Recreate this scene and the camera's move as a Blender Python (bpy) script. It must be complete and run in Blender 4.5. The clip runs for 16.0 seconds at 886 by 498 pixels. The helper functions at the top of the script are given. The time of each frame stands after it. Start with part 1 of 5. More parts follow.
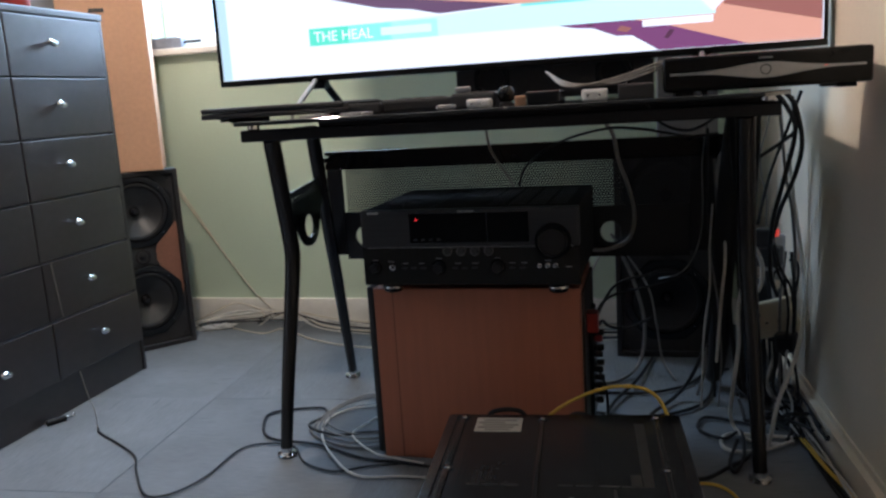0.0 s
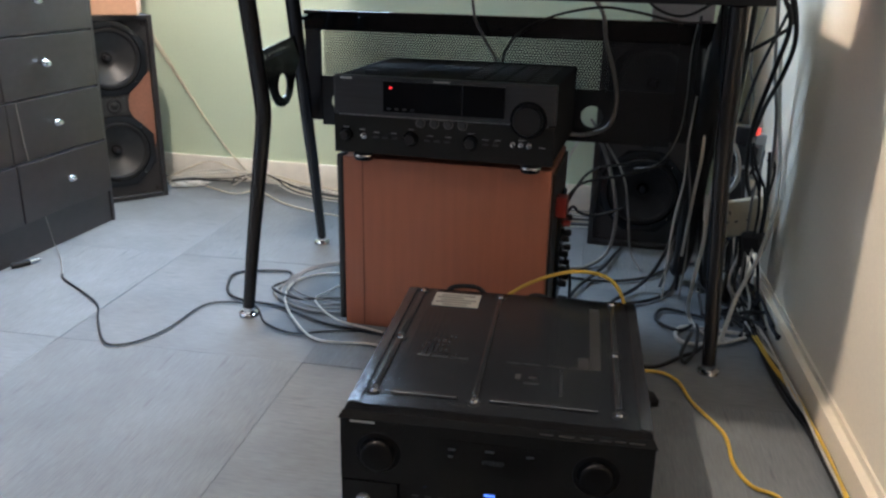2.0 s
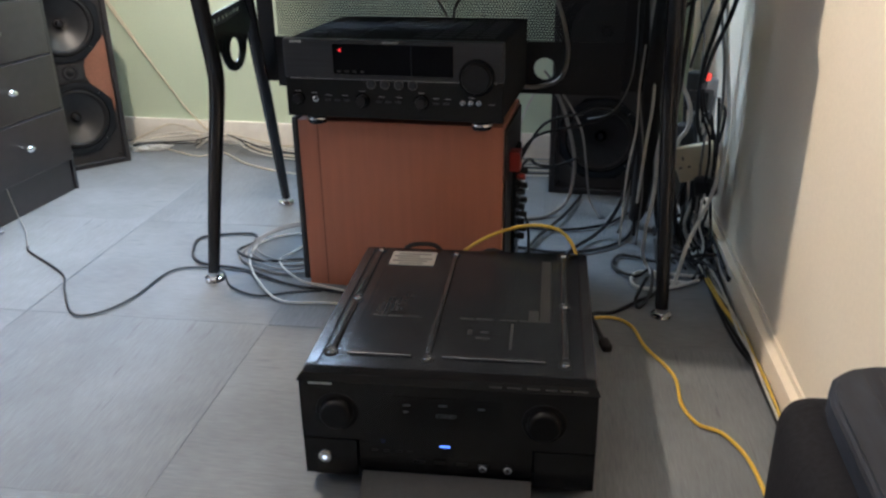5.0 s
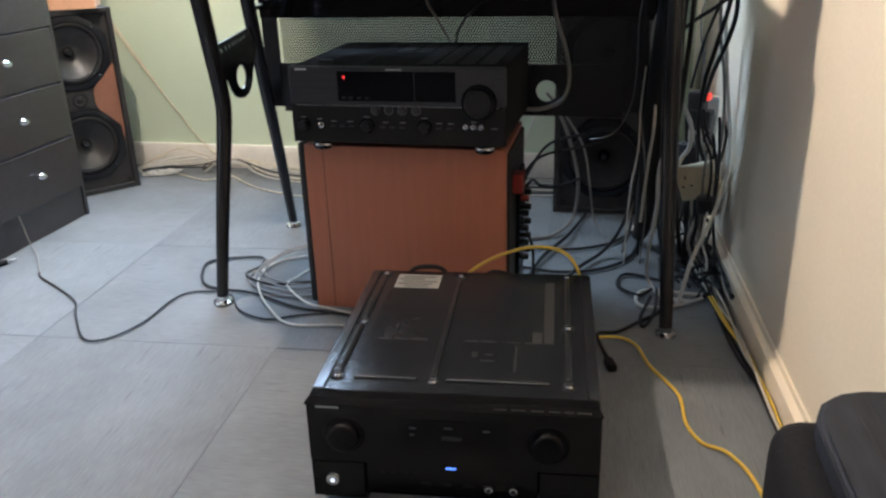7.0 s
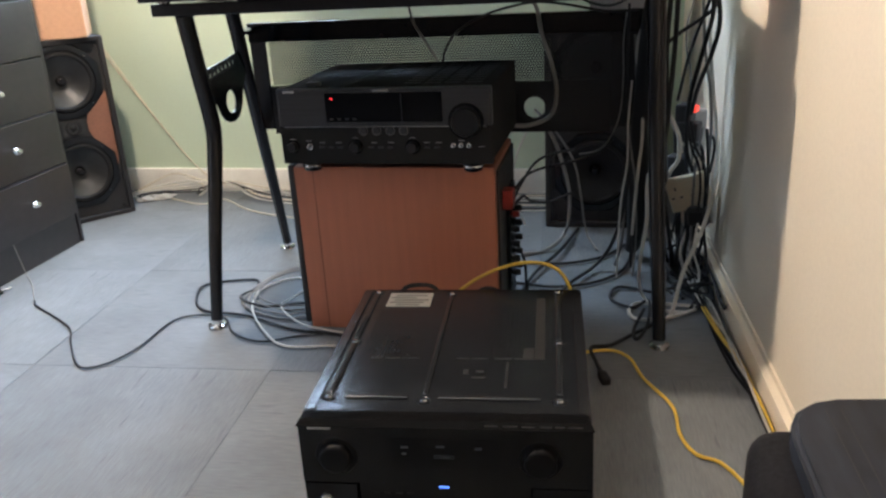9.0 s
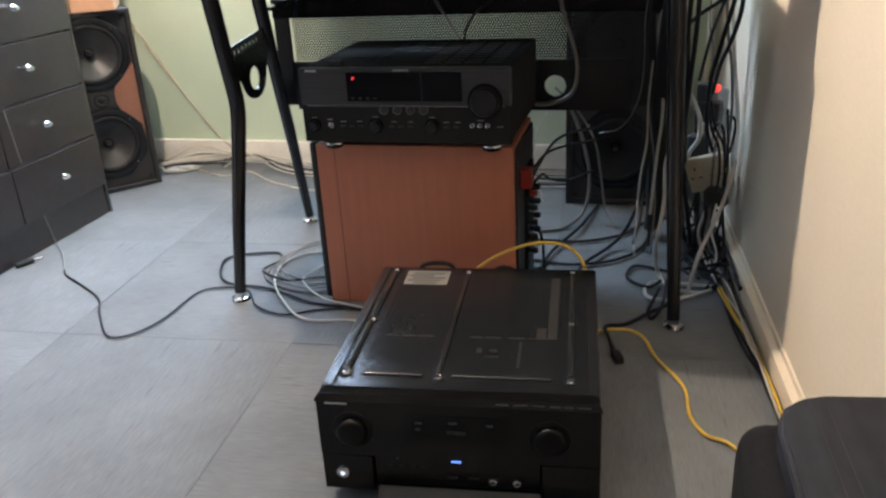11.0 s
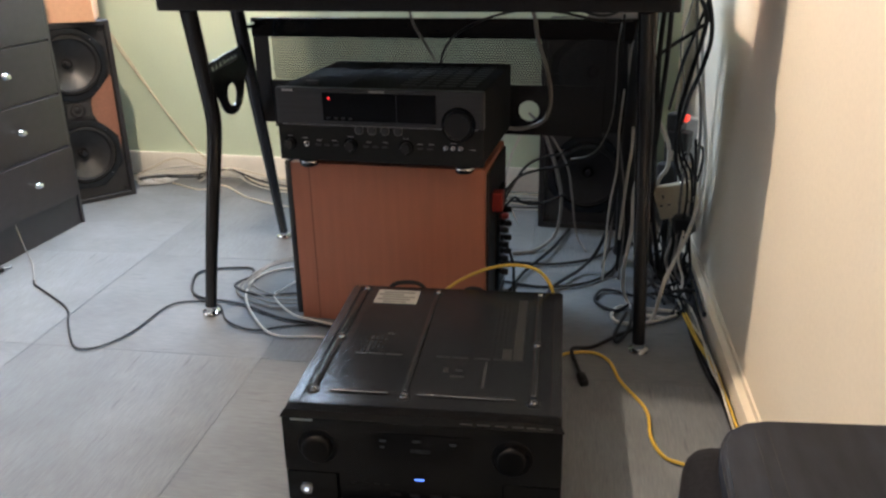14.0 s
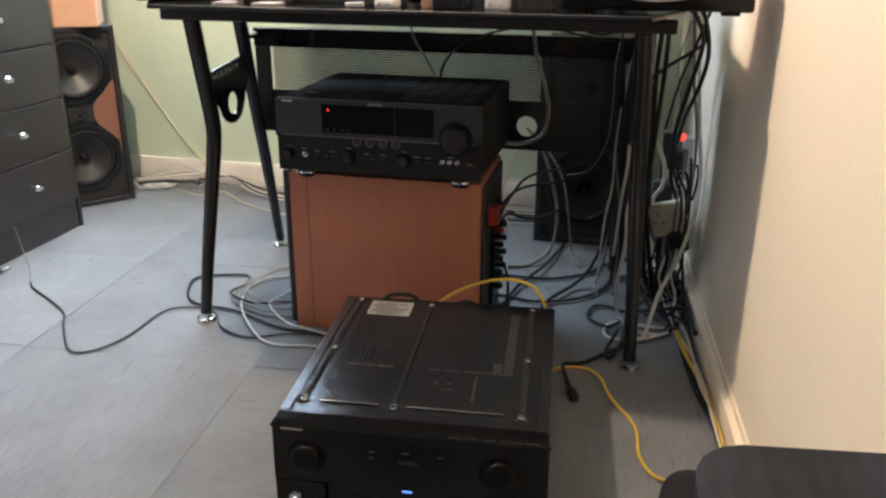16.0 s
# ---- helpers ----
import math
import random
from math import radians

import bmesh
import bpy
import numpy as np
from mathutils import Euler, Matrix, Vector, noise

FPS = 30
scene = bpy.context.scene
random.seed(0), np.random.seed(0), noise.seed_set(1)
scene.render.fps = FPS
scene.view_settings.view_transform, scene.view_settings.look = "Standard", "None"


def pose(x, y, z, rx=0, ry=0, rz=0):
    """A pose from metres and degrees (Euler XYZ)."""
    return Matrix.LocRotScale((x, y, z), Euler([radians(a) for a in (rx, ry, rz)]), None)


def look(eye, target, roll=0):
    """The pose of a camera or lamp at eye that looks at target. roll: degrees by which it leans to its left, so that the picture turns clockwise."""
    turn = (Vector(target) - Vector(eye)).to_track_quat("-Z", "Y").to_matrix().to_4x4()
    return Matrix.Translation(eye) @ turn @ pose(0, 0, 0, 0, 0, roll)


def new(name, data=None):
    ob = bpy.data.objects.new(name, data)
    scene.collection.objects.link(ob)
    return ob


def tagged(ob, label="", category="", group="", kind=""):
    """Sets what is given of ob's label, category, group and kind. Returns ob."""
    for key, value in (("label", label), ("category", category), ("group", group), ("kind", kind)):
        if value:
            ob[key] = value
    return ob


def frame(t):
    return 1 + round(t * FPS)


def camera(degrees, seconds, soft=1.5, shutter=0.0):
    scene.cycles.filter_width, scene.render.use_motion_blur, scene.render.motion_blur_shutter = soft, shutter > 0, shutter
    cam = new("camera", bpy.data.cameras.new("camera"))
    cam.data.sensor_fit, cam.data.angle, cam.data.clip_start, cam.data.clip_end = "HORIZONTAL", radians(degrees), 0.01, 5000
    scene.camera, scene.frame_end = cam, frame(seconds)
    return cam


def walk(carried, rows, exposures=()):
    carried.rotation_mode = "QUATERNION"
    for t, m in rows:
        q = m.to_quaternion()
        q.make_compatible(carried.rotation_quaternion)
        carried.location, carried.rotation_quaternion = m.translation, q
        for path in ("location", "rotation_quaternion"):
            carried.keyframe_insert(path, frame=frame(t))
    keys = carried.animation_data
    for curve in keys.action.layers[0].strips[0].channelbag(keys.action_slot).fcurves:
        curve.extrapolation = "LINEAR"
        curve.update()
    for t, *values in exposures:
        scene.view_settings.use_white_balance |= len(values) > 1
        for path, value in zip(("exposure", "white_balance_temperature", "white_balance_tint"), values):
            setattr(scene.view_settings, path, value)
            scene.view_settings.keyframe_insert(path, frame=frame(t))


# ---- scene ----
cam = camera(57.0, 16.0, soft=2.5)
PATH = [
    (0, (0.813, -1.581, 0.777), (0.31, 0.319, 0.409), -3.6),
    (0.5, (0.827, -1.567, 0.764), (0.396, 0.325, 0.282), -1.0),
    (1, (0.833, -1.559, 0.767), (0.389, 0.317, 0.238), 0.1),
    (1.5, (0.836, -1.559, 0.765), (0.396, 0.307, 0.193), 1.1),
    (2, (0.839, -1.555, 0.764), (0.385, 0.278, 0.106), 1.1),
    (2.5, (0.842, -1.556, 0.769), (0.353, 0.251, 0.063), -0.0),
    (3, (0.864, -1.549, 0.771), (0.375, 0.223, -0.016), -0.7),
    (3.5, (0.885, -1.548, 0.781), (0.428, 0.209, -0.06), 0.0),
    (4, (0.885, -1.556, 0.789), (0.463, 0.236, 0.007), 0.3),
    (6.5, (0.899, -1.575, 0.812), (0.491, 0.218, 0.027), -1.8),
    (7, (0.9, -1.58, 0.817), (0.481, 0.229, 0.073), -1.8),
    (7.5, (0.905, -1.581, 0.819), (0.486, 0.235, 0.092), -1.9),
    (8, (0.911, -1.584, 0.825), (0.489, 0.237, 0.115), -2.3),
    (8.5, (0.913, -1.583, 0.823), (0.49, 0.241, 0.122), -2.9),
    (9, (0.92, -1.581, 0.82), (0.498, 0.243, 0.115), -3.3),
    (9.2, (0.921, -1.582, 0.821), (0.5, 0.237, 0.103), -3.5),
    (11.3, (0.941, -1.598, 0.854), (0.458, 0.181, 0.079), -3.1),
    (11.5, (0.943, -1.601, 0.857), (0.462, 0.188, 0.103), -2.8),
    (12, (0.952, -1.615, 0.862), (0.512, 0.21, 0.17), -1.6),
    (12.5, (0.955, -1.613, 0.861), (0.526, 0.206, 0.148), -1.1),
    (13, (0.954, -1.612, 0.861), (0.526, 0.205, 0.144), -1.1),
    (13.5, (0.954, -1.61, 0.86), (0.528, 0.208, 0.142), -1.1),
    (14, (0.954, -1.611, 0.86), (0.531, 0.2, 0.126), -1.1),
    (14.5, (0.952, -1.613, 0.859), (0.519, 0.187, 0.103), -1.0),
    (15, (0.96, -1.612, 0.862), (0.542, 0.194, 0.112), -1.0),
    (15.5, (0.961, -1.616, 0.864), (0.511, 0.176, 0.1), -1.4),
    (16, (0.965, -1.619, 0.873), (0.543, 0.201, 0.159), 0.3),
]
EXPOSURES = [(0.0, -2.00, 5520, 15), (0.5, -1.45, 5430, 8), (1.0, -1.05, 5420, 11), (2.0, -0.87, 5550, 14), (4.0, -0.83, 5580, 14), (6.5, -0.79, 5700, 14), (9.0, -0.77, 5830, 15), (12.5, -0.74, 5960, 16), (16.0, -0.74, 6130, 16)]
walk(cam, [(t, look(eye, target, roll)) for t, eye, target, roll in PATH], EXPOSURES)

# ---- light ----
world = bpy.data.worlds.new("daylight")
scene.world = world
world.use_nodes = True
wn = world.node_tree
sky = wn.nodes.new("ShaderNodeTexSky")
sky.sky_type = "NISHITA"
sky.sun_disc = False
sky.sun_elevation, sky.sun_rotation = radians(38), radians(200)
wn.links.new(sky.outputs[0], wn.nodes["Background"].inputs[0])
wn.nodes["Background"].inputs[1].default_value = 0.12


def area_lamp(name, eye, target, width, height, watts, colour):
    data = bpy.data.lights.new(name, "AREA")
    data.shape, data.size, data.size_y = "RECTANGLE", width, height
    data.energy, data.color = watts, colour
    ob = new(name, data)
    ob.matrix_world = look(eye, target)
    return ob


BACK_WINDOW_W, LEFT_FILL_W, CEILING_LAMP_W = 185.0, 4.0, 222.0
area_lamp("daylight_back_window", (-0.49, 1.185, 1.53), (-0.49, 0.0, 1.32), 0.84, 1.03, BACK_WINDOW_W, (0.66, 0.84, 1.0))
# added fill from the unseen left side, brightens the carpet with bluish light
area_lamp("left_fill_light", (-1.36, -1.30, 1.02), (0.0, -1.25, 0.75), 1.35, 1.75, LEFT_FILL_W, (0.58, 0.79, 1.0))

bulb = bpy.data.lights.new("ceiling_bulb_light", "POINT")
bulb.energy, bulb.color, bulb.shadow_soft_size = CEILING_LAMP_W, (1.0, 0.80, 0.56), 0.034
new("ceiling_bulb_light", bulb).matrix_world = pose(-0.20, -0.18, 1.85)


# ---- materials ----
def material(name, colour, rough=0.5, metal=0.0, vary=0.12, scale=60.0, bump=0.0, big=6.0, big_vary=0.08, per_piece=0.0,
             stretch=(1, 1, 1), coat=0.0, specular=0.5):
    """A surface with grain and blotches at two scales, in object space, and its relief."""
    m = bpy.data.materials.new(name)
    m.use_nodes = True
    t = m.node_tree
    nd, ln = t.nodes, t.links
    b = nd["Principled BSDF"]
    b.inputs["Roughness"].default_value = rough
    b.inputs["Metallic"].default_value = metal
    b.inputs["Coat Weight"].default_value = coat
    b.inputs["Specular IOR Level"].default_value = specular
    co = nd.new("ShaderNodeTexCoord")
    mp = nd.new("ShaderNodeMapping")
    mp.inputs["Scale"].default_value = stretch
    ln.new(co.outputs["Object"], mp.inputs[0])
    fine, wide = nd.new("ShaderNodeTexNoise"), nd.new("ShaderNodeTexNoise")
    fine.inputs["Scale"].default_value, fine.inputs["Detail"].default_value = scale, 5
    wide.inputs["Scale"].default_value, wide.inputs["Detail"].default_value = big, 4
    ln.new(mp.outputs[0], fine.inputs[0])
    ln.new(co.outputs["Object"], wide.inputs[0])

    def around(source, amount):
        r = nd.new("ShaderNodeMapRange")
        r.inputs["From Min"].default_value, r.inputs["From Max"].default_value = 0.25, 0.75
        r.inputs["To Min"].default_value, r.inputs["To Max"].default_value = 1 - amount, 1 + amount
        ln.new(source, r.inputs["Value"])
        return r.outputs[0]

    def times(a, c):
        k = nd.new("ShaderNodeMath")
        k.operation = "MULTIPLY"
        ln.new(a, k.inputs[0])
        ln.new(c, k.inputs[1])
        return k.outputs[0]

    value = times(around(fine.outputs["Fac"], vary), around(wide.outputs["Fac"], big_vary))
    if per_piece:
        info = nd.new("ShaderNodeObjectInfo")
        r = nd.new("ShaderNodeMapRange")
        r.inputs["To Min"].default_value, r.inputs["To Max"].default_value = 1 - per_piece, 1 + per_piece
        ln.new(info.outputs["Random"], r.inputs["Value"])
        value = times(value, r.outputs[0])
    mul = nd.new("ShaderNodeVectorMath")
    mul.operation = "SCALE"
    mul.inputs[0].default_value = colour
    ln.new(value, mul.inputs["Scale"])
    ln.new(mul.outputs[0], b.inputs["Base Color"])
    rr = nd.new("ShaderNodeMapRange")
    rr.inputs["To Min"].default_value, rr.inputs["To Max"].default_value = max(0.02, rough * 0.8), min(1.0, rough * 1.2)
    ln.new(wide.outputs["Fac"], rr.inputs["Value"])
    ln.new(rr.outputs[0], b.inputs["Roughness"])
    if bump:
        bp = nd.new("ShaderNodeBump")
        bp.inputs["Strength"].default_value, bp.inputs["Distance"].default_value = 0.5, bump
        ln.new(fine.outputs["Fac"], bp.inputs["Height"])
        ln.new(bp.outputs[0], b.inputs["Normal"])
    return m


def glow(name, colour, strength):
    m = bpy.data.materials.new(name)
    m.use_nodes = True
    b = m.node_tree.nodes["Principled BSDF"]
    b.inputs["Base Color"].default_value = (0.02, 0.02, 0.02, 1)
    b.inputs["Emission Color"].default_value = (*colour, 1)
    b.inputs["Emission Strength"].default_value = strength
    return m


def carpet_material():
    """Grey ribbed carpet tile: short loop pile in rows, a different shade from tile to tile."""
    m = material("carpet_tile_pile", (0.149, 0.160, 0.169), 0.88, vary=0.16, scale=330, big=4.5, big_vary=0.20, per_piece=0.10,
                 stretch=(0.10, 1, 1), specular=0.25)
    t = m.node_tree
    nd, ln = t.nodes, t.links
    co = nd["Texture Coordinate"]

    def streaks(scale, along, detail):
        mp = nd.new("ShaderNodeMapping")
        mp.inputs["Scale"].default_value = (along, 1, 1)
        n = nd.new("ShaderNodeTexNoise")
        n.inputs["Scale"].default_value, n.inputs["Detail"].default_value = scale, detail
        ln.new(co.outputs["Object"], mp.inputs[0])
        ln.new(mp.outputs[0], n.inputs[0])
        return n.outputs["Fac"]

    # pile rows with worn, darker furrows here and there
    rows, furrows, wear = streaks(150, 0.05, 3), streaks(75, 0.09, 2), streaks(7, 0.8, 3)

    def ranged(source, a, b, lo, hi):
        r = nd.new("ShaderNodeMapRange")
        for key, v in (("From Min", a), ("From Max", b), ("To Min", lo), ("To Max", hi)):
            r.inputs[key].default_value = v
        ln.new(source, r.inputs["Value"])
        return r.outputs[0]

    def maths(op, a, b):
        k = nd.new("ShaderNodeMath")
        k.operation = op
        ln.new(a, k.inputs[0])
        ln.new(b, k.inputs[1])
        return k.outputs[0]

    cut = maths("MULTIPLY", ranged(furrows, 0.60, 0.72, 0.0, 1.0), ranged(wear, 0.42, 0.62, 0.1, 1.0))
    height = maths("SUBTRACT", rows, cut)
    shade = maths("MULTIPLY", ranged(rows, 0.3, 0.7, 0.95, 1.05), ranged(cut, 0.0, 1.0, 1.0, 0.66))
    scale_node = nd["Vector Math"]
    old = scale_node.inputs["Scale"].links[0].from_socket
    ln.new(maths("MULTIPLY", old, shade), scale_node.inputs["Scale"])
    bp = nd.new("ShaderNodeBump")
    bp.inputs["Strength"].default_value, bp.inputs["Distance"].default_value = 0.5, 0.0012
    ln.new(height, bp.inputs["Height"])
    ln.new(bp.outputs[0], nd["Principled BSDF"].inputs["Normal"])
    return m


CARPET = carpet_material()
GREEN_PAINT = material("pale_green_wall_paint", (0.56, 0.665, 0.515), 0.72, vary=0.03, scale=140, bump=0.0006, big=2.0, big_vary=0.04)
CREAM_PAINT = material("cream_wall_paint", (0.84, 0.75, 0.60), 0.7, vary=0.03, scale=140, bump=0.0006, big=2.0, big_vary=0.04)
# for walls out of view, toned dark so they bounce and reflect less light
LOW_BOUNCE_BROWN = material("low_bounce_wall_brown", (0.16, 0.13, 0.11), 0.75, vary=0.04, scale=120, bump=0.0006, big=2.0, big_vary=0.05)
WHITE_PAINT = material("white_gloss_paint", (0.86, 0.84, 0.77), 0.4, vary=0.04, scale=50, bump=0.0003, big=8, big_vary=0.08)
CEILING_PAINT = material("white_ceiling_paint", (0.58, 0.57, 0.54), 0.8, vary=0.03, scale=90, bump=0.0008)
DARK_WOOD = material("dark_brown_ash_veneer", (0.020, 0.016, 0.0175), 0.33, vary=0.30, scale=34, bump=0.0003, big=5, big_vary=0.15, stretch=(1, 0.12, 1.6), specular=0.85)
CHERRY = material("cherry_vinyl_veneer", (0.43, 0.158, 0.088), 0.42, vary=0.07, scale=46, bump=0.0002, big=4, big_vary=0.07, stretch=(1.6, 1.6, 0.10))
SPEAKER_BLACK = material("black_ash_vinyl", (0.020, 0.019, 0.020), 0.48, vary=0.3, scale=70, bump=0.0004, big=9, big_vary=0.2, stretch=(1, 1, 0.1))
BAFFLE = material("matt_black_baffle", (0.022, 0.021, 0.022), 0.62, vary=0.2, scale=90, bump=0.0002)
CONE = material("grey_paper_cone", (0.024, 0.0245, 0.026), 0.42, vary=0.2, scale=60, bump=0.0004)
RUBBER = material("black_rubber", (0.016, 0.016, 0.017), 0.6, vary=0.15, scale=120, specular=0.25)
METAL_BLACK = material("gloss_black_enamel", (0.017, 0.017, 0.019), 0.22, vary=0.1, scale=150, bump=0.0001, specular=0.45)
CASE_BLACK = material("satin_black_steel", (0.0112, 0.0124, 0.0146), 0.25, vary=0.15, scale=300, bump=0.0001, big=10, big_vary=0.15, specular=0.35)
RIB_BLACK = material("highlighted_black_steel", (0.060, 0.062, 0.068), 0.20, metal=0.7, vary=0.3, scale=90, bump=0.0002, specular=0.8)
CASE_GREY = material("charcoal_painted_steel", (0.0185, 0.019, 0.0195), 0.88, vary=0.14, scale=300, bump=0.0001, specular=0.12)
VENT = material("dark_vent_opening", (0.0103, 0.0113, 0.0132), 0.26, vary=0.1, scale=100, specular=0.33)
FASCIA = material("brushed_charcoal_aluminium", (0.040, 0.041, 0.045), 0.38, metal=0.35, vary=0.18, scale=140, stretch=(0.05, 1, 1.5))
GLOSS_BLACK = material("piano_black_plastic", (0.0058, 0.0058, 0.0062), 0.12, vary=0.1, scale=60, specular=0.24)
MATT_BLACK = material("matt_black_plastic", (0.026, 0.026, 0.028), 0.5, vary=0.15, scale=140, bump=0.0001)
DISPLAY = material("smoked_display_window", (0.003, 0.003, 0.004), 0.10, vary=0.05, scale=20, specular=0.18)
CHROME = material("chrome", (0.75, 0.75, 0.76), 0.14, metal=1.0, vary=0.05, scale=80)
NICKEL = material("satin_nickel", (0.86, 0.86, 0.87), 0.24, metal=1.0, vary=0.04, scale=80)
SILVER = material("silver_lacquer", (0.46, 0.46, 0.46), 0.32, metal=0.6, vary=0.06, scale=120)
STICKER = material("silver_grey_label", (0.20, 0.195, 0.18), 0.45, vary=0.08, scale=60)
SUBFLOOR = material("dark_grey_screed", (0.09, 0.09, 0.09), 0.9, vary=0.2, scale=40, bump=0.001)
KNOB_BLACK = material("satin_black_knob", (0.005, 0.005, 0.0055), 0.42, vary=0.1, scale=120, specular=0.16)
INNER_PLATE = material("dim_chassis_plate", (0.0185, 0.0185, 0.019), 0.4, vary=0.3, scale=90)
VENT_SLAT = material("grey_vent_slat", (0.030, 0.030, 0.029), 0.6, vary=0.2, scale=120)
EDGE_BLACK = material("lid_edge_highlight_steel", (0.016, 0.016, 0.018), 0.20, vary=0.2, scale=120, specular=1.0)
KNOB_GREY = material("turned_charcoal_knob", (0.013, 0.013, 0.014), 0.36, metal=0.3, vary=0.15, scale=120)
BARE_WOOD = material("bare_reddish_chipboard", (0.24, 0.105, 0.066), 0.7, vary=0.14, scale=120, bump=0.0004, big=14, big_vary=0.12)
INK = material("faded_grey_ink", (0.30, 0.30, 0.30), 0.6, vary=0.1, scale=60)
FAINT_INK = material("faint_grey_print", (0.012, 0.012, 0.012), 0.6, vary=0.2, scale=60)
INK_AND_HOLE_SHADE = material("ink_and_hole_shade", (0.05, 0.05, 0.05), 0.6, vary=0.1, scale=60)
PAPER = material("off_white_paper", (0.36, 0.355, 0.37), 0.8, vary=0.03, scale=40)
PLASTIC_WHITE = material("yellowed_white_plastic", (0.74, 0.67, 0.50), 0.42, vary=0.06, scale=60, big=14, big_vary=0.1)
ADAPTER_WHITE = material("white_adapter_plastic", (0.66, 0.66, 0.67), 0.4, vary=0.06, scale=60)
VENEER_JOINT = material("dark_veneer_joint", (0.20, 0.072, 0.042), 0.6, vary=0.1, scale=60)
CABLE_BLACK = material("black_pvc_cable", (0.015, 0.015, 0.016), 0.58, vary=0.15, scale=120, specular=0.3)
CABLE_WHITE = material("dirty_white_pvc_cable", (0.56, 0.54, 0.49), 0.45, vary=0.12, scale=40)
CABLE_GREY = material("grey_pvc_cable", (0.19, 0.18, 0.17), 0.45, vary=0.12, scale=40)
CABLE_BEIGE = material("beige_cable", (0.58, 0.52, 0.40), 0.5, vary=0.15, scale=40)
CABLE_YELLOW = material("yellow_pvc_cable", (0.66, 0.43, 0.05), 0.42, vary=0.08, scale=40)
CARDBOARD = material("tan_cardboard", (0.62, 0.36, 0.22), 0.75, vary=0.06, scale=80, bump=0.0003, big=5, big_vary=0.06)
UPHOLSTERY = material("black_woven_upholstery", (0.009, 0.009, 0.011), 0.85, vary=0.4, scale=260, bump=0.0010, big=7, big_vary=0.25, specular=0.15)
LEATHER = material("charcoal_leather", (0.0165, 0.0200, 0.0285), 0.55, vary=0.5, scale=90, bump=0.0014, big=9, big_vary=0.6, stretch=(1, 0.2, 1), specular=0.16)
RED_PLASTIC = material("red_plastic", (0.26, 0.028, 0.022), 0.4, vary=0.1, scale=40)
OLIVE = material("olive_cloth", (0.30, 0.27, 0.10), 0.85, vary=0.25, scale=160, bump=0.001)
LAMP_GLASS = glow("lit_lamp_glass", (1.0, 0.82, 0.58), 4.0)
LED_RED = glow("red_indicator", (1.0, 0.03, 0.03), 6.0)
LED_NEON = glow("neon_switch", (1.0, 0.06, 0.03), 2.2)
LED_BLUE = glow("blue_indicator", (0.14, 0.30, 1.0), 3.2)
LED_WHITE = glow("white_indicator", (0.75, 0.85, 1.0), 3.0)
LED_DIM = glow("dim_display_letters", (0.55, 0.62, 0.62), 0.035)
GLASS = bpy.data.materials.new("dark_tempered_glass")
GLASS.use_nodes = True
gb = GLASS.node_tree.nodes["Principled BSDF"]
gb.inputs["Base Color"].default_value = (0.018, 0.020, 0.022, 1)
gb.inputs["Roughness"].default_value = 0.06
PANE = bpy.data.materials.new("clear_window_glass")
PANE.use_nodes = True
pb = PANE.node_tree.nodes["Principled BSDF"]
pb.inputs["Base Color"].default_value = (1, 1, 1, 1)
pb.inputs["Roughness"].default_value = 0.02
pb.inputs["Transmission Weight"].default_value = 1.0
pb.inputs["IOR"].default_value = 1.02


# ---- builders ----
def part(name, bm, mat, parent=None, label="", smooth=False):
    """Links a bmesh as one mesh object under a thing or a part."""
    me = bpy.data.meshes.new(name)
    bm.normal_update()
    bm.to_mesh(me)
    bm.free()
    me.materials.append(mat)
    if smooth:
        me.shade_smooth()
        me.set_sharp_from_angle(angle=radians(38))
    ob = new(name, me)
    if parent is not None:
        ob.parent = parent
    return tagged(ob, label)


def thing(name, label, category, at=None, group="", kind=""):
    ob = new(name)
    ob.empty_display_size = 0.05
    ob.matrix_world = at if at is not None else Matrix()
    return tagged(ob, label, category, group, kind)


def block(x0, x1, y0, y1, z0, z1, bevel=0.0, segments=2, bm=None):
    """A box with softened edges."""
    own = bmesh.new()
    bmesh.ops.create_cube(own, size=1.0, matrix=Matrix.LocRotScale(((x0 + x1) / 2, (y0 + y1) / 2, (z0 + z1) / 2), None, (abs(x1 - x0), abs(y1 - y0), abs(z1 - z0))))
    if bevel:
        bmesh.ops.bevel(own, geom=own.edges[:], offset=bevel, segments=segments, affect="EDGES", profile=0.6)
    if bm is None:
        return own
    return join(bm, own)


def join(bm, other):
    """Adds other's geometry to bm."""
    me = bpy.data.meshes.new("tmp")
    other.to_mesh(me)
    other.free()
    bm.from_mesh(me)
    bpy.data.meshes.remove(me)
    return bm


def lathe(profile, m=None, sides=32):
    """A turned body round the local z axis, from (radius, height) pairs."""
    bm = bmesh.new()
    rings = []
    for r, z in profile:
        if r < 1e-6:
            rings.append([bm.verts.new((0, 0, z))])
        else:
            rings.append([bm.verts.new((r * math.cos(a), r * math.sin(a), z)) for a in (2 * math.pi * k / sides for k in range(sides))])
    for a, b in zip(rings, rings[1:]):
        for k in range(sides):
            quad = [a[k % len(a)], a[(k + 1) % len(a)], b[(k + 1) % len(b)], b[k % len(b)]]
            quad = list(dict.fromkeys(quad))
            if len(quad) > 2:
                bm.faces.new(quad)
    bmesh.ops.recalc_face_normals(bm, faces=bm.faces[:])
    if m is not None:
        bm.transform(m)
    return bm


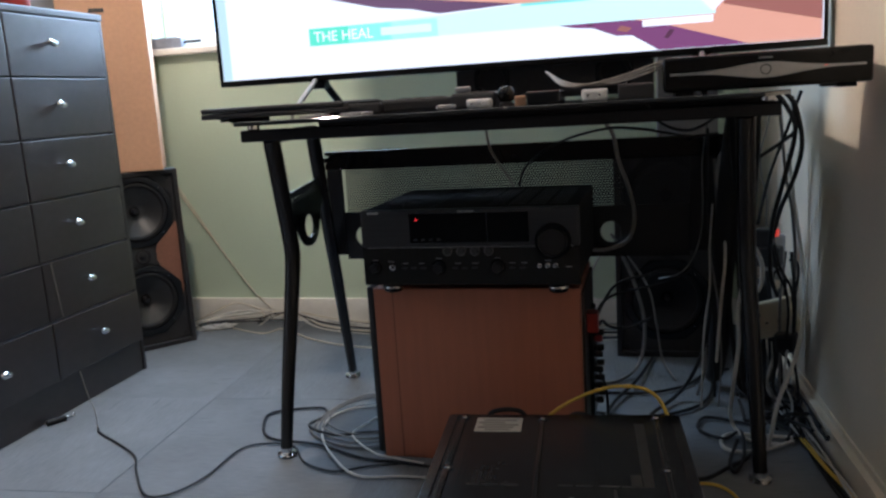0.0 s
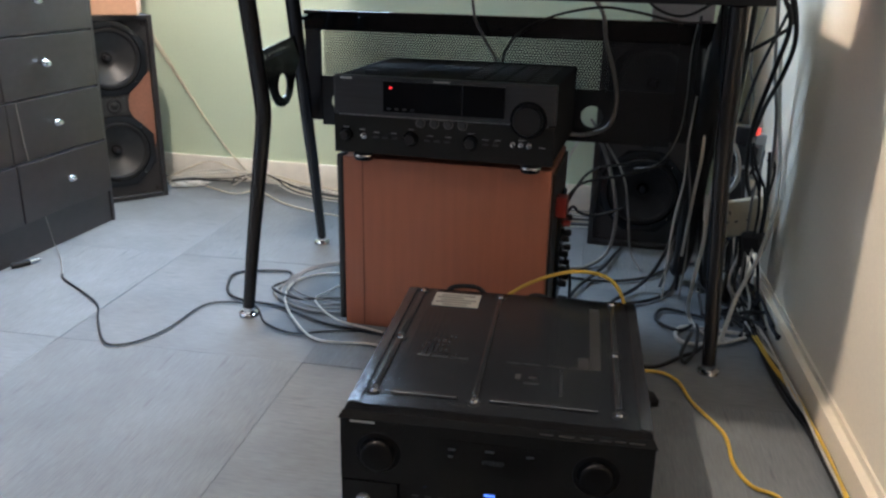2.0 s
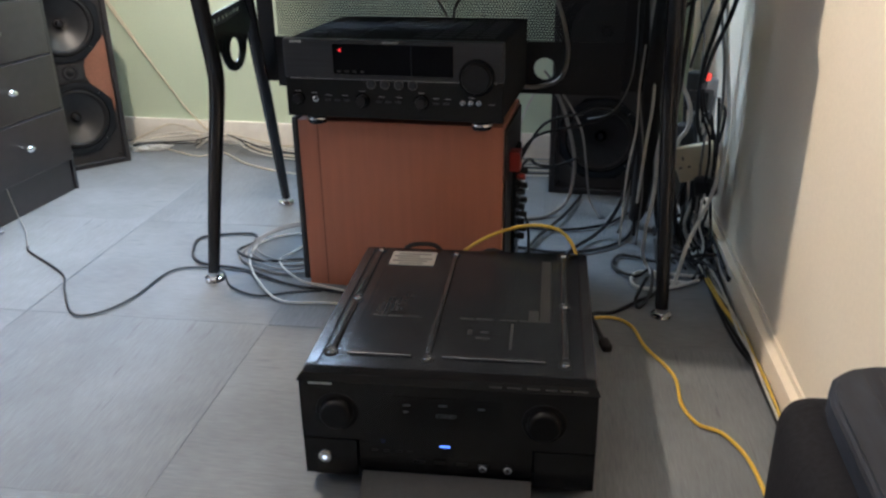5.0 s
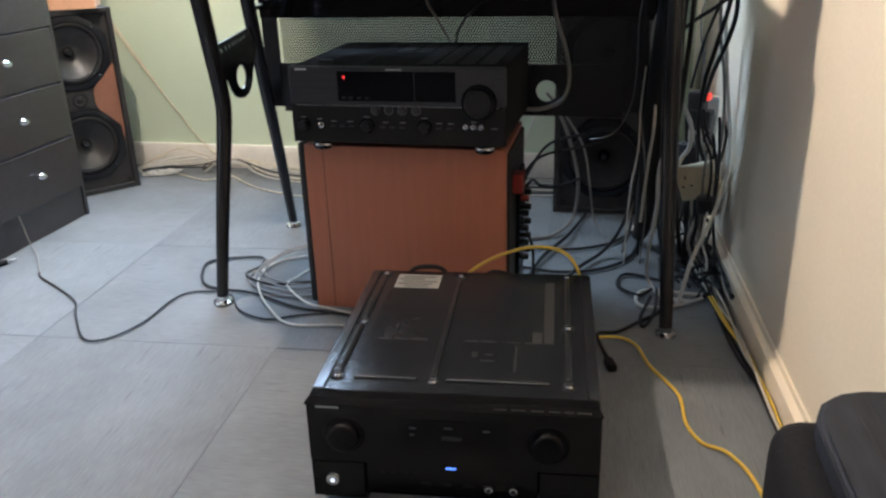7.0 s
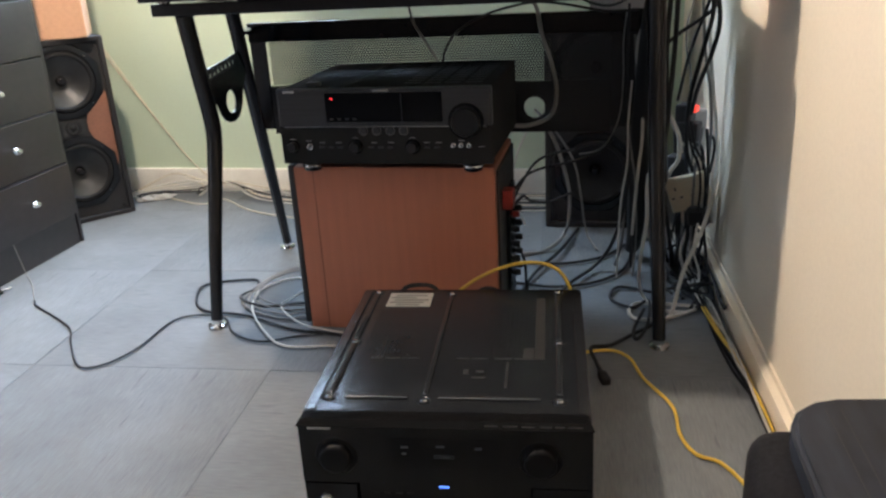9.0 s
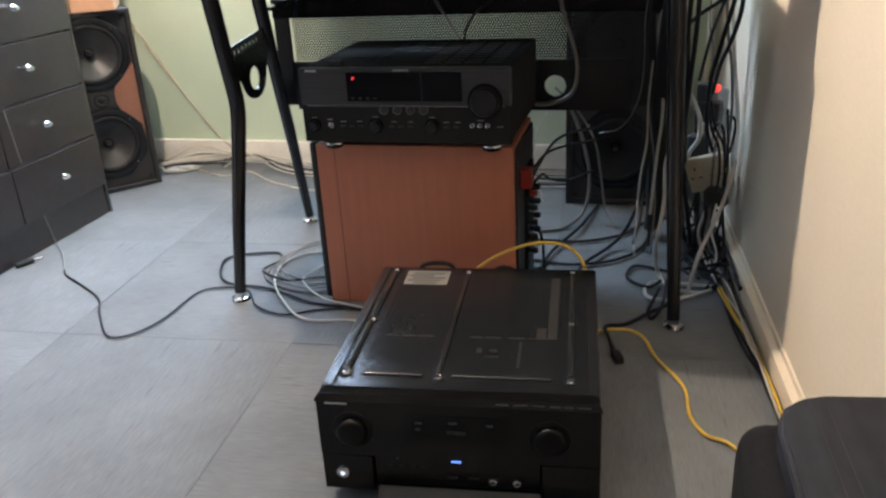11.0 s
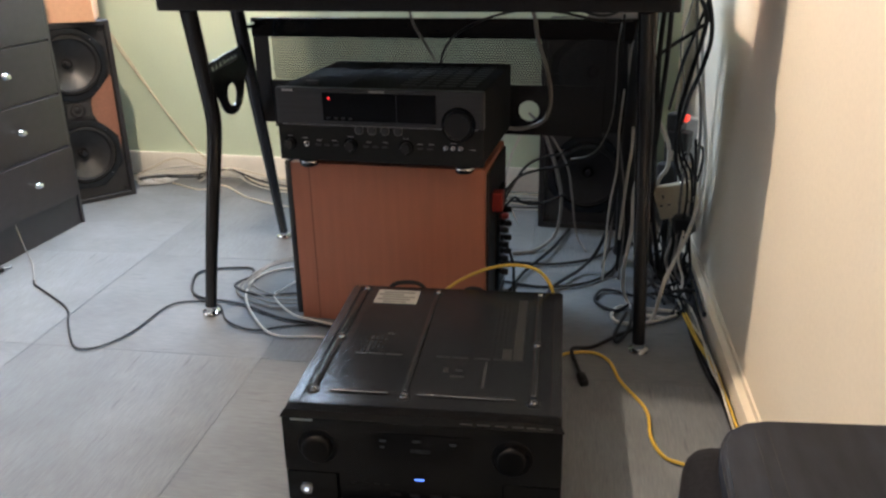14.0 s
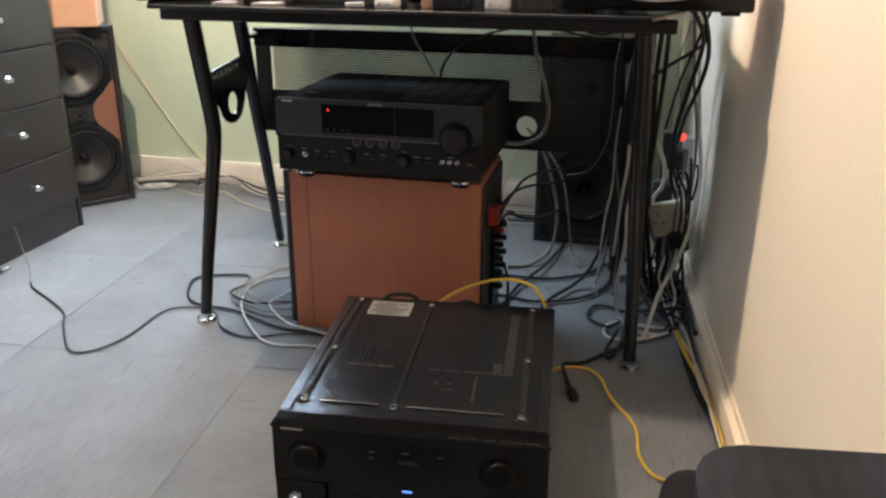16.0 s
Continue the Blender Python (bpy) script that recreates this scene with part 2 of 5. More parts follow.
def spline(points, steps):
    """Catmull-Rom samples through the points (tuples of any length)."""
    p = [np.array(q, float) for q in points]
    p = [2 * p[0] - p[1], *p, 2 * p[-1] - p[-2]]
    out = []
    for i in range(1, len(p) - 2):
        a, b, c, d = p[i - 1:i + 3]
        for s in np.arange(0, 1, 1 / steps):
            out.append(0.5 * (2 * b + (c - a) * s + (2 * a - 5 * b + 4 * c - d) * s * s + (3 * b - a - 3 * c + d) * s ** 3))
    out.append(p[-2])
    return out


def tube(points, radius, steps=7, sides=8, flat=1.0):
    """A tube along a smooth line; points may carry a radius of their own as a fourth number."""
    line = spline(points, steps) if steps > 1 else [np.array(q, float) for q in points]
    bm = bmesh.new()
    rings, side = [], None
    for i, q in enumerate(line):
        way = Vector((line[min(i + 1, len(line) - 1)] - line[max(i - 1, 0)])[:3]).normalized()
        if side is None:
            side = way.orthogonal().normalized()
        side = (side - way * side.dot(way)).normalized()
        up = way.cross(side)
        r = q[3] if len(q) > 3 else radius
        rings.append([bm.verts.new(Vector(q[:3]) + side * r * math.cos(a) + up * r * flat * math.sin(a)) for a in (2 * math.pi * k / sides for k in range(sides))])
    for a, b in zip(rings, rings[1:]):
        for k in range(sides):
            bm.faces.new((a[k], a[(k + 1) % sides], b[(k + 1) % sides], b[k]))
    bm.faces.new(rings[0][::-1])
    bm.faces.new(rings[-1])
    return bm


def prism(outline, z0, z1, m=None):
    """An outline in x and y, raised from z0 to z1."""
    bm = bmesh.new()
    low = [bm.verts.new((x, y, z0)) for x, y in outline]
    top = [bm.verts.new((x, y, z1)) for x, y in outline]
    n = len(outline)
    bm.faces.new(low[::-1])
    bm.faces.new(top)
    for k in range(n):
        bm.faces.new((low[k], low[(k + 1) % n], top[(k + 1) % n], top[k]))
    bmesh.ops.recalc_face_normals(bm, faces=bm.faces[:])
    if m is not None:
        bm.transform(m)
    return bm


def ringed_plate(outline, holes, y0, y1, m=None):
    """A flat plate in x and z with openings (lists of points), given a thickness along y."""
    bm = bmesh.new()
    edges = []
    for loop in (outline, *holes):
        vs = [bm.verts.new((x, y0, z)) for x, z in loop]
        edges += [bm.edges.new((vs[k], vs[(k + 1) % len(vs)])) for k in range(len(vs))]
    bmesh.ops.triangle_fill(bm, use_beauty=True, edges=edges)
    geo = bmesh.ops.extrude_face_region(bm, geom=bm.faces[:])
    for v in geo["geom"]:
        if isinstance(v, bmesh.types.BMVert):
            v.co.y += y1 - y0
    bmesh.ops.recalc_face_normals(bm, faces=bm.faces[:])
    if m is not None:
        bm.transform(m)
    return bm


def oval(cx, cz, rx, rz, n=28):
    return [(cx + rx * math.cos(2 * math.pi * k / n), cz + rz * math.sin(2 * math.pi * k / n)) for k in range(n)]


def lettering(name, text, size, m, mat, parent, label=""):
    """Words in the built-in font as a thin mesh; m maps its x to the right and y up."""
    cu = bpy.data.curves.new(name, "FONT")
    cu.body, cu.size, cu.extrude = text, size, 0.0004
    tmp = bpy.data.objects.new(name, cu)
    me = bpy.data.meshes.new_from_object(tmp)
    bpy.data.objects.remove(tmp)
    me.transform(m)
    me.materials.clear()
    me.materials.append(mat)
    ob = new(name, me)
    ob.parent = parent
    return tagged(ob, label)


def cable(name, label, mat, radius, points, category="cable", group="", flat=1.0, wander=0.0, seed=0):
    rng = random.Random(seed)
    pts = [tuple(c + (rng.uniform(-wander, wander) if k < 2 else 0) for k, c in enumerate(p)) for p in points]
    ob = part(name, tube(pts, radius, flat=flat), mat, None, smooth=True)
    return tagged(ob, label, category, group)


FACE = pose(0, 0, 0, 90, 0, 0)          # turns local z towards -y, for knobs on a front


# ---- the room ----
def wall_x(y):
    """The inner face of the wall on the desk's right, which is not quite square to the back wall."""
    return 1.180 - 0.075 * y


ROOM_LEFT, ROOM_NEAR, ROOM_BACK, ROOM_HIGH = -1.28, -3.9, 1.10, 2.36
floor = tagged(part("floor", block(ROOM_LEFT - 0.1, 1.7, ROOM_NEAR - 0.1, ROOM_BACK + 0.1, -0.12, -0.008), SUBFLOOR),
               "dark sub-floor under grey ribbed carpet tiles", "floor", kind="structure")


def pierced(u0, u1, v0, v1, w0, w1, hole):
    """A wall slab, u along it, v up and w through it, with one opening; as four butted blocks in one mesh."""
    a0, a1, b0, b1 = hole
    bm = bmesh.new()
    for s in ((u0, a0, v0, v1), (a1, u1, v0, v1), (a0, a1, v0, b0), (a0, a1, b1, v1)):
        block(s[0], s[1], w0, w1, s[2], s[3], bm=bm)
    return bm


BACK_HOLE = (-0.93, -0.05, 1.0, 2.06)
wall_back = tagged(part("wall_back", pierced(ROOM_LEFT, 1.3, 0.0, ROOM_HIGH, ROOM_BACK, ROOM_BACK + 0.2, BACK_HOLE), GREEN_PAINT),
                   "pale sage green painted plaster wall with window", "wall", kind="structure")
right_outline = [(wall_x(ROOM_BACK), ROOM_BACK), (wall_x(ROOM_NEAR), ROOM_NEAR), (wall_x(ROOM_NEAR) + 0.15, ROOM_NEAR), (wall_x(ROOM_BACK) + 0.15, ROOM_BACK)]
wall_right = tagged(part("wall_right", prism(right_outline, 0, ROOM_HIGH), CREAM_PAINT), "cream painted plaster wall", "wall", kind="structure")
LEFT_HOLE = (-2.02, -0.58, 0.06, 2.02)
left_bm = pierced(ROOM_NEAR, ROOM_BACK + 0.2, 0.0, ROOM_HIGH, 0.0, 0.15, LEFT_HOLE)
left_bm.transform(pose(ROOM_LEFT, 0, 0, 0, 0, 90))
wall_left = tagged(part("wall_left", left_bm, LOW_BOUNCE_BROWN), "unseen left wall, dark brown against bounced light, with added opening", "wall", kind="structure")
wall_near = tagged(part("wall_near", block(ROOM_LEFT, 1.6, ROOM_NEAR - 0.15, ROOM_NEAR, 0, ROOM_HIGH), LOW_BOUNCE_BROWN), "plain unseen near wall, dark brown against bounced light", "wall", kind="structure")
ceiling = tagged(part("ceiling", block(ROOM_LEFT - 0.1, 1.7, ROOM_NEAR - 0.1, ROOM_BACK + 0.2, ROOM_HIGH, ROOM_HIGH + 0.1), CEILING_PAINT),
                 "plain white plaster ceiling", "ceiling", kind="structure")


def skirting(name, outline, label, mat):
    return tagged(part(name, outline, mat, smooth=True), label, "skirting board", kind="structure")


sk = block(ROOM_LEFT, wall_x(1.09), ROOM_BACK - 0.016, ROOM_BACK, 0.0, 0.085, 0.004)
skirting("baseboard_back", sk, "cream gloss skirting board along the green wall", WHITE_PAINT)
sk = prism([(wall_x(1.08) - 0.018, 1.08), (wall_x(-3.2) - 0.018, -3.2), (wall_x(-3.2), -3.2), (wall_x(1.08), 1.08)], 0.0, 0.074)
bmesh.ops.bevel(sk, geom=[e for e in sk.edges if all(abs(v.co.z - 0.074) < 1e-4 and v.co.x < wall_x(v.co.y) - 0.01 for v in e.verts)], offset=0.014, segments=6, affect="EDGES")
skirting("baseboard_right", sk, "rounded skirting board painted cream like its wall", CREAM_PAINT)


def window(name, hole, m, label):
    """A white casement in an opening; m carries x along the wall, y outwards."""
    w = thing(name, label, "window", m, kind="structure")
    a0, a1, b0, b1 = hole
    for x0, x1, z0, z1 in ((a0, a0 + 0.05, b0, b1), (a1 - 0.05, a1, b0, b1), (a0 + 0.05, a1 - 0.05, b0, b0 + 0.05), (a0 + 0.05, a1 - 0.05, b1 - 0.05, b1),
                           ((a0 + a1) / 2 - 0.03, (a0 + a1) / 2 + 0.03, b0 + 0.05, b1 - 0.05)):
        part("window_frame", block(x0, x1, 0.09, 0.14, z0, z1, 0.004), WHITE_PAINT, w)
    for x0, x1 in ((a0 + 0.05, (a0 + a1) / 2 - 0.03), ((a0 + a1) / 2 + 0.03, a1 - 0.05)):
        pane = part("pane", block(x0, x1, 0.113, 0.117, b0 + 0.05, b1 - 0.05), PANE, w)
        pane.visible_shadow = False
    part("window_sill", block(a0 - 0.03, a1 + 0.03, -0.045, 0.09, b0 - 0.022, b0 + 0.002, 0.006), WHITE_PAINT, w)
    return w


window("window_1", BACK_HOLE, pose(0, ROOM_BACK, 0), "white window with painted sill in the green wall")
# opening out of view, added so the left fill has somewhere to enter
window("window_2_added", LEFT_HOLE, pose(ROOM_LEFT, 0, 0, 0, 0, 90), "added white glazed opening in the unseen left wall")

pendant = thing("ceiling_lamp", "lit ceiling lamp with frosted glass globe", "lamp", pose(-0.20, -0.18, 2.04))
part("ceiling_rose", lathe([(0, 0.32), (0.05, 0.32), (0.05, 0.305), (0.006, 0.29), (0.006, 0.0), (0.03, -0.005), (0.03, -0.05), (0, -0.05)]), WHITE_PAINT, pendant, smooth=True)
part("bulb", lathe([(0, -0.06), (0.014, -0.06), (0.03, -0.085), (0.033, -0.105), (0.022, -0.13), (0, -0.138)]), LAMP_GLASS, pendant, smooth=True)


# ---- chest of drawers ----
def chest_of_drawers():
    """Local x runs along the front, y goes into the chest."""
    c = thing("chest_of_drawers", "tall dark brown chest with two drawer columns and metal knobs", "chest of drawers", pose(-0.728, 0.544, 0, 0, 0, 90))
    wide, deep, high = 0.765, 0.44, 1.068
    body = block(-wide, 0, 0.018, deep, 0.0, high - 0.02, 0.002)
    part("body", body, DARK_WOOD, c)
    part("top", block(-wide - 0.004, 0.004, -0.002, deep, high - 0.02, high, 0.004), DARK_WOOD, c)
    for x0, x1 in ((-wide, -wide + 0.012), (-0.012, 0)):
        part("side_panel", block(x0, x1, 0.0, 0.018, 0.0, high - 0.02, 0.001), DARK_WOOD, c)
    part("plinth", block(-wide + 0.013, -0.013, 0.004, 0.018, 0.0, 0.094, 0.002), DARK_WOOD, c)
    for col in (-0.3825, 0.0):
        for row in range(6):
            x0, x1 = (col - 0.3695, col - 0.002) if col else (-0.3805, -0.0135)
            z0 = 0.098 + row * 0.1585
            out = (0.010, 0.004, 0.0, 0.001, 0.0, 0.0)[row]      # the lower drawers are not pushed home
            d = part("drawer", block(x0, x1, -0.001 - out, 0.018, z0, z0 + 0.1555, 0.003), DARK_WOOD, c)
            hold = (x0 + x1) / 2 - (0.012, 0.028, 0.040, 0.042, 0.042, 0.042)[row]
            k = lathe([(0, 0.026), (0.009, 0.025), (0.014, 0.021), (0.0135, 0.016), (0.006, 0.011), (0.005, 0.0), (0, 0)], pose(hold, -0.001 - out, z0 + 0.086, 0, 12, 0) @ FACE @ Matrix.Diagonal((1.30, 0.66, 1.10, 1)), 24)
            part("knob", k, NICKEL, d, "polished oval metal knob", True)
    return c


chest_of_drawers()
jar = thing("red_container", "small red and orange plastic container on the chest of drawers", "container", pose(-0.80, 0.30, 1.068))
part("pot", lathe([(0, 0), (0.030, 0), (0.036, 0.01), (0.038, 0.07), (0.034, 0.075), (0, 0.075)]), RED_PLASTIC, jar, smooth=True)
part("lid", lathe([(0, 0.075), (0.037, 0.075), (0.037, 0.09), (0.03, 0.094), (0, 0.094)]), material("orange_plastic", (0.8, 0.2, 0.05), 0.4), jar, smooth=True)


# ---- loudspeakers ----
def driver(parent, x, z, r, face_y, cone, name="woofer"):
    """A cone driver on a front: basket ring, rubber roll, paper cone and dust cap, each its own mesh."""
    m = pose(x, face_y, z) @ FACE
    deep = 0.032 if r > 0.08 else -0.0015
    w = part(name, lathe([(r, 0.0), (r, 0.006), (r * 0.96, 0.008), (r * 0.86, 0.008), (r * 0.84, 0.002), (r * 0.84, -0.004), (r, -0.004)], m, 40), CASE_BLACK, parent, "black pressed metal ring", True)
    part("surround", lathe([(r * 0.84, 0.003), (r * 0.80, 0.009), (r * 0.74, 0.009), (r * 0.70, 0.002)], m, 40), RUBBER, w, smooth=True)
    part("cone", lathe([(r * 0.705, 0.002), (r * 0.50, 0.001 - deep * 0.35), (r * 0.30, -deep * 0.8), (r * 0.18, -deep), (0, -deep)], m, 40), cone, w, smooth=True)
    part("dust_cap", lathe([(r * 0.15, 0.001 - deep), (r * 0.13, -deep * 0.56), (r * 0.07, -deep * 0.28), (0, -deep * 0.22)], m, 24), METAL_BLACK, w, smooth=True)
    flange = [(r * (1.02 if k % 2 else 1.085) * math.cos(radians(22.5 * k + 22.5)), r * (1.02 if k % 2 else 1.085) * math.sin(radians(22.5 * k + 22.5))) for k in range(16)]
    flange = [(max(-0.1255, min(0.1255, fx)), fz) for fx, fz in flange]
    inner = [(r * 0.93 * math.cos(2 * math.pi * k / 32), r * 0.93 * math.sin(2 * math.pi * k / 32)) for k in range(32)]
    part("flange", ringed_plate(flange, [inner], -0.0035, 0.0, pose(x, face_y - 0.0006, z)), CASE_BLACK, w)
    for k in range(4):
        a = radians(45 + 90 * k)
        part("screw", lathe([(0, 0.0095), (0.0025, 0.009), (0.003, 0.007), (0.003, 0.0)], m @ pose(r * 0.92 * math.cos(a), r * 0.92 * math.sin(a), 0), 8), CHROME, w)
    return w


def floor_speaker(label, m, in_light):
    """Local x across the front, y into the cabinet; the front lies at y = 0."""
    s = thing("loudspeaker", label, "loudspeaker", m, "black loudspeakers")
    wide, high, deep = 0.285, 0.597, 0.27
    h = wide / 2
    shell = bmesh.new()
    for b in ((-h, -h + 0.016, 0, deep, 0, high), (h - 0.016, h, 0, deep, 0, high), (-h + 0.016, h - 0.016, 0, deep, high - 0.016, high),
              (-h + 0.016, h - 0.016, 0, deep, 0, 0.016), (-h + 0.016, h - 0.016, deep - 0.014, deep, 0.016, high - 0.016)):
        block(*b, 0.0015, 1, bm=shell)
    part("cabinet", shell, SPEAKER_BLACK, s)
    # the baffle is open behind each driver
    bm = bmesh.new()
    outer = [(-h + 0.017, 0.017), (h - 0.017, 0.017), (h - 0.017, high - 0.017), (-h + 0.017, high - 0.017)]
    edges = []
    vs = [bm.verts.new((x, 0.012, z)) for x, z in outer]
    edges += [bm.edges.new((vs[k], vs[(k + 1) % 4])) for k in range(4)]
    for cz, r in ((0.465, 0.104), (0.167, 0.104), (0.316, 0.018)):
        ring = [bm.verts.new((r * math.cos(a), 0.012, cz + r * math.sin(a))) for a in (2 * math.pi * k / 36 for k in range(36))]
        edges += [bm.edges.new((ring[k], ring[(k + 1) % 36])) for k in range(36)]
    bmesh.ops.triangle_fill(bm, use_beauty=True, edges=edges)
    bm.normal_update()
    geo = bmesh.ops.extrude_face_region(bm, geom=bm.faces[:])
    for v in geo["geom"]:
        if isinstance(v, bmesh.types.BMVert):
            v.co.y += 0.010
    bmesh.ops.recalc_face_normals(bm, faces=bm.faces[:])
    part("baffle", bm, BAFFLE, s)
    # the speaker in the dark gets black cones: shade put into their colour
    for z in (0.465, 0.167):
        driver(s, 0, z, 0.115, 0.011, CONE if in_light else RUBBER)
    port = part("tweeter", lathe([(0.032, 0), (0.032, 0.004), (0.024, 0.006), (0.020, 0.001), (0.012, 0.004), (0.006, 0.007), (0, 0.008)], pose(0, 0.0115, 0.316) @ FACE @ Matrix.Diagonal((0.8, 0.8, 1, 1)), 28), RUBBER, s, smooth=True)
    part("tweeter_plate", block(-0.036, 0.036, 0.0085, 0.0115, 0.291, 0.341, 0.001), MATT_BLACK, port) if in_light else None
    if in_light:
        # bare reddish wood shows between the drivers
        for sgn in (-1, 1):
            # its edges follow the two rings and stop short of the cabinet side
            low = [(0.1175 * math.sin(radians(a)), 0.167 + 0.1175 * math.cos(radians(a))) for a in (30, 42, 54, 66, 78, 90)]
            top = [(0.1175 * math.sin(radians(a)), 0.465 - 0.1175 * math.cos(radians(a))) for a in (72, 60, 48, 36, 28)]
            pts = [(0.046, 0.300), *low, (0.1235, 0.200), (0.1235, 0.415), *top, (0.046, 0.334)]
            o = [(sgn * x, z) for x, z in pts]
            part("wood_panel", prism(o, 0, 0.003, pose(0, 0.0115, 0) @ FACE), BARE_WOOD, s, "bare reddish wood between the drivers")
    for sx in (-1, 1):
        for z in (0.03, high - 0.03):
            part("grille_peg", lathe([(0, 0.004), (0.004, 0.003), (0.005, 0), (0, 0)], pose(sx * (h - 0.03), 0.012, z) @ FACE, 10), RUBBER, s)
    return s


# the front's right foot is at (-0.728, 0.838); it is turned towards the middle of the room
floor_speaker("tall black loudspeaker with two bare grey cones beside the chest", pose(-0.817, 0.727, 0, 0, 0, 51.3), True)
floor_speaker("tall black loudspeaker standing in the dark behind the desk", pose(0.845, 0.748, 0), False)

carton = thing("cardboard_box", "tall plain tan cardboard box standing on the loudspeaker", "box", pose(-0.885, 0.80, 0.5975, 0, 0, 30))
part("carton", block(-0.14, 0.118, -0.10, 0.10, 0, 0.78, 0.004), CARDBOARD, carton)
# no slot is cut: a dark block's colour stands for the shade inside
part("hand_slot", block(-0.045, 0.0, -0.1025, -0.1, 0.50, 0.512, 0.001), INK_AND_HOLE_SHADE, carton, "dark hand slot")
part("flap", block(-0.14, 0.118, -0.10, -0.004, 0.7805, 0.784, 0.001), CARDBOARD, carton)
part("flap", block(-0.14, 0.118, 0.004, 0.10, 0.7805, 0.784, 0.001), CARDBOARD, carton)

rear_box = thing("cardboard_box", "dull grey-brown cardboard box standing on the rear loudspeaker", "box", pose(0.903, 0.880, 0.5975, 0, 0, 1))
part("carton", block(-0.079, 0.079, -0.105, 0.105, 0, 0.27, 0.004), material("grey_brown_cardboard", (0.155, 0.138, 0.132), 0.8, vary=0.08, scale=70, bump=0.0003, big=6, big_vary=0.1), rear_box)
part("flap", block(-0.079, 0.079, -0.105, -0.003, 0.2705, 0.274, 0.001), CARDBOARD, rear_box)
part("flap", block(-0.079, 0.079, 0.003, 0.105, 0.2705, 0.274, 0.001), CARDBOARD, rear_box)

# wood speaker lying under the amplifier: the baffle faces left, the terminals right
ws = thing("bookshelf_speaker", "large cherry veneer loudspeaker standing under an amplifier", "loudspeaker", pose(0.212, 0.022, 0))
part("cabinet", block(0.016, 0.455, 0, 0.262, 0, 0.382, 0.003), CHERRY, ws)
part("front_trim", block(0.0585, 0.0605, -0.0008, 0.0, 0.004, 0.378), VENEER_JOINT, ws, "thin dark joint line")
part("grille", block(0, 0.014, 0.004, 0.258, 0.008, 0.384, 0.005), MATT_BLACK, ws, "black cloth grille frame")
part("back_plate", block(0.4555, 0.461, 0.010, 0.252, 0.010, 0.372, 0.002), MATT_BLACK, ws, "black rear plate")
cup = part("terminal_cup", block(0.4612, 0.470, 0.10, 0.20, 0.06, 0.30, 0.004), CASE_BLACK, ws)
for k, z in enumerate((0.10, 0.135, 0.17, 0.205, 0.24)):
    for y in (0.125, 0.172):
        part("terminal", lathe([(0, 0.018), (0.006, 0.018), (0.0075, 0.014), (0.0075, 0.004), (0.004, 0.0), (0, 0)], pose(0.4701, y, z, 0, 90, 0), 12), RED_PLASTIC if (y < 0.15 and k == 4) else RUBBER, cup)
part("plug_block", block(0.4615, 0.485, 0.045, 0.080, 0.275, 0.318, 0.003), RED_PLASTIC, ws, "red plug block")


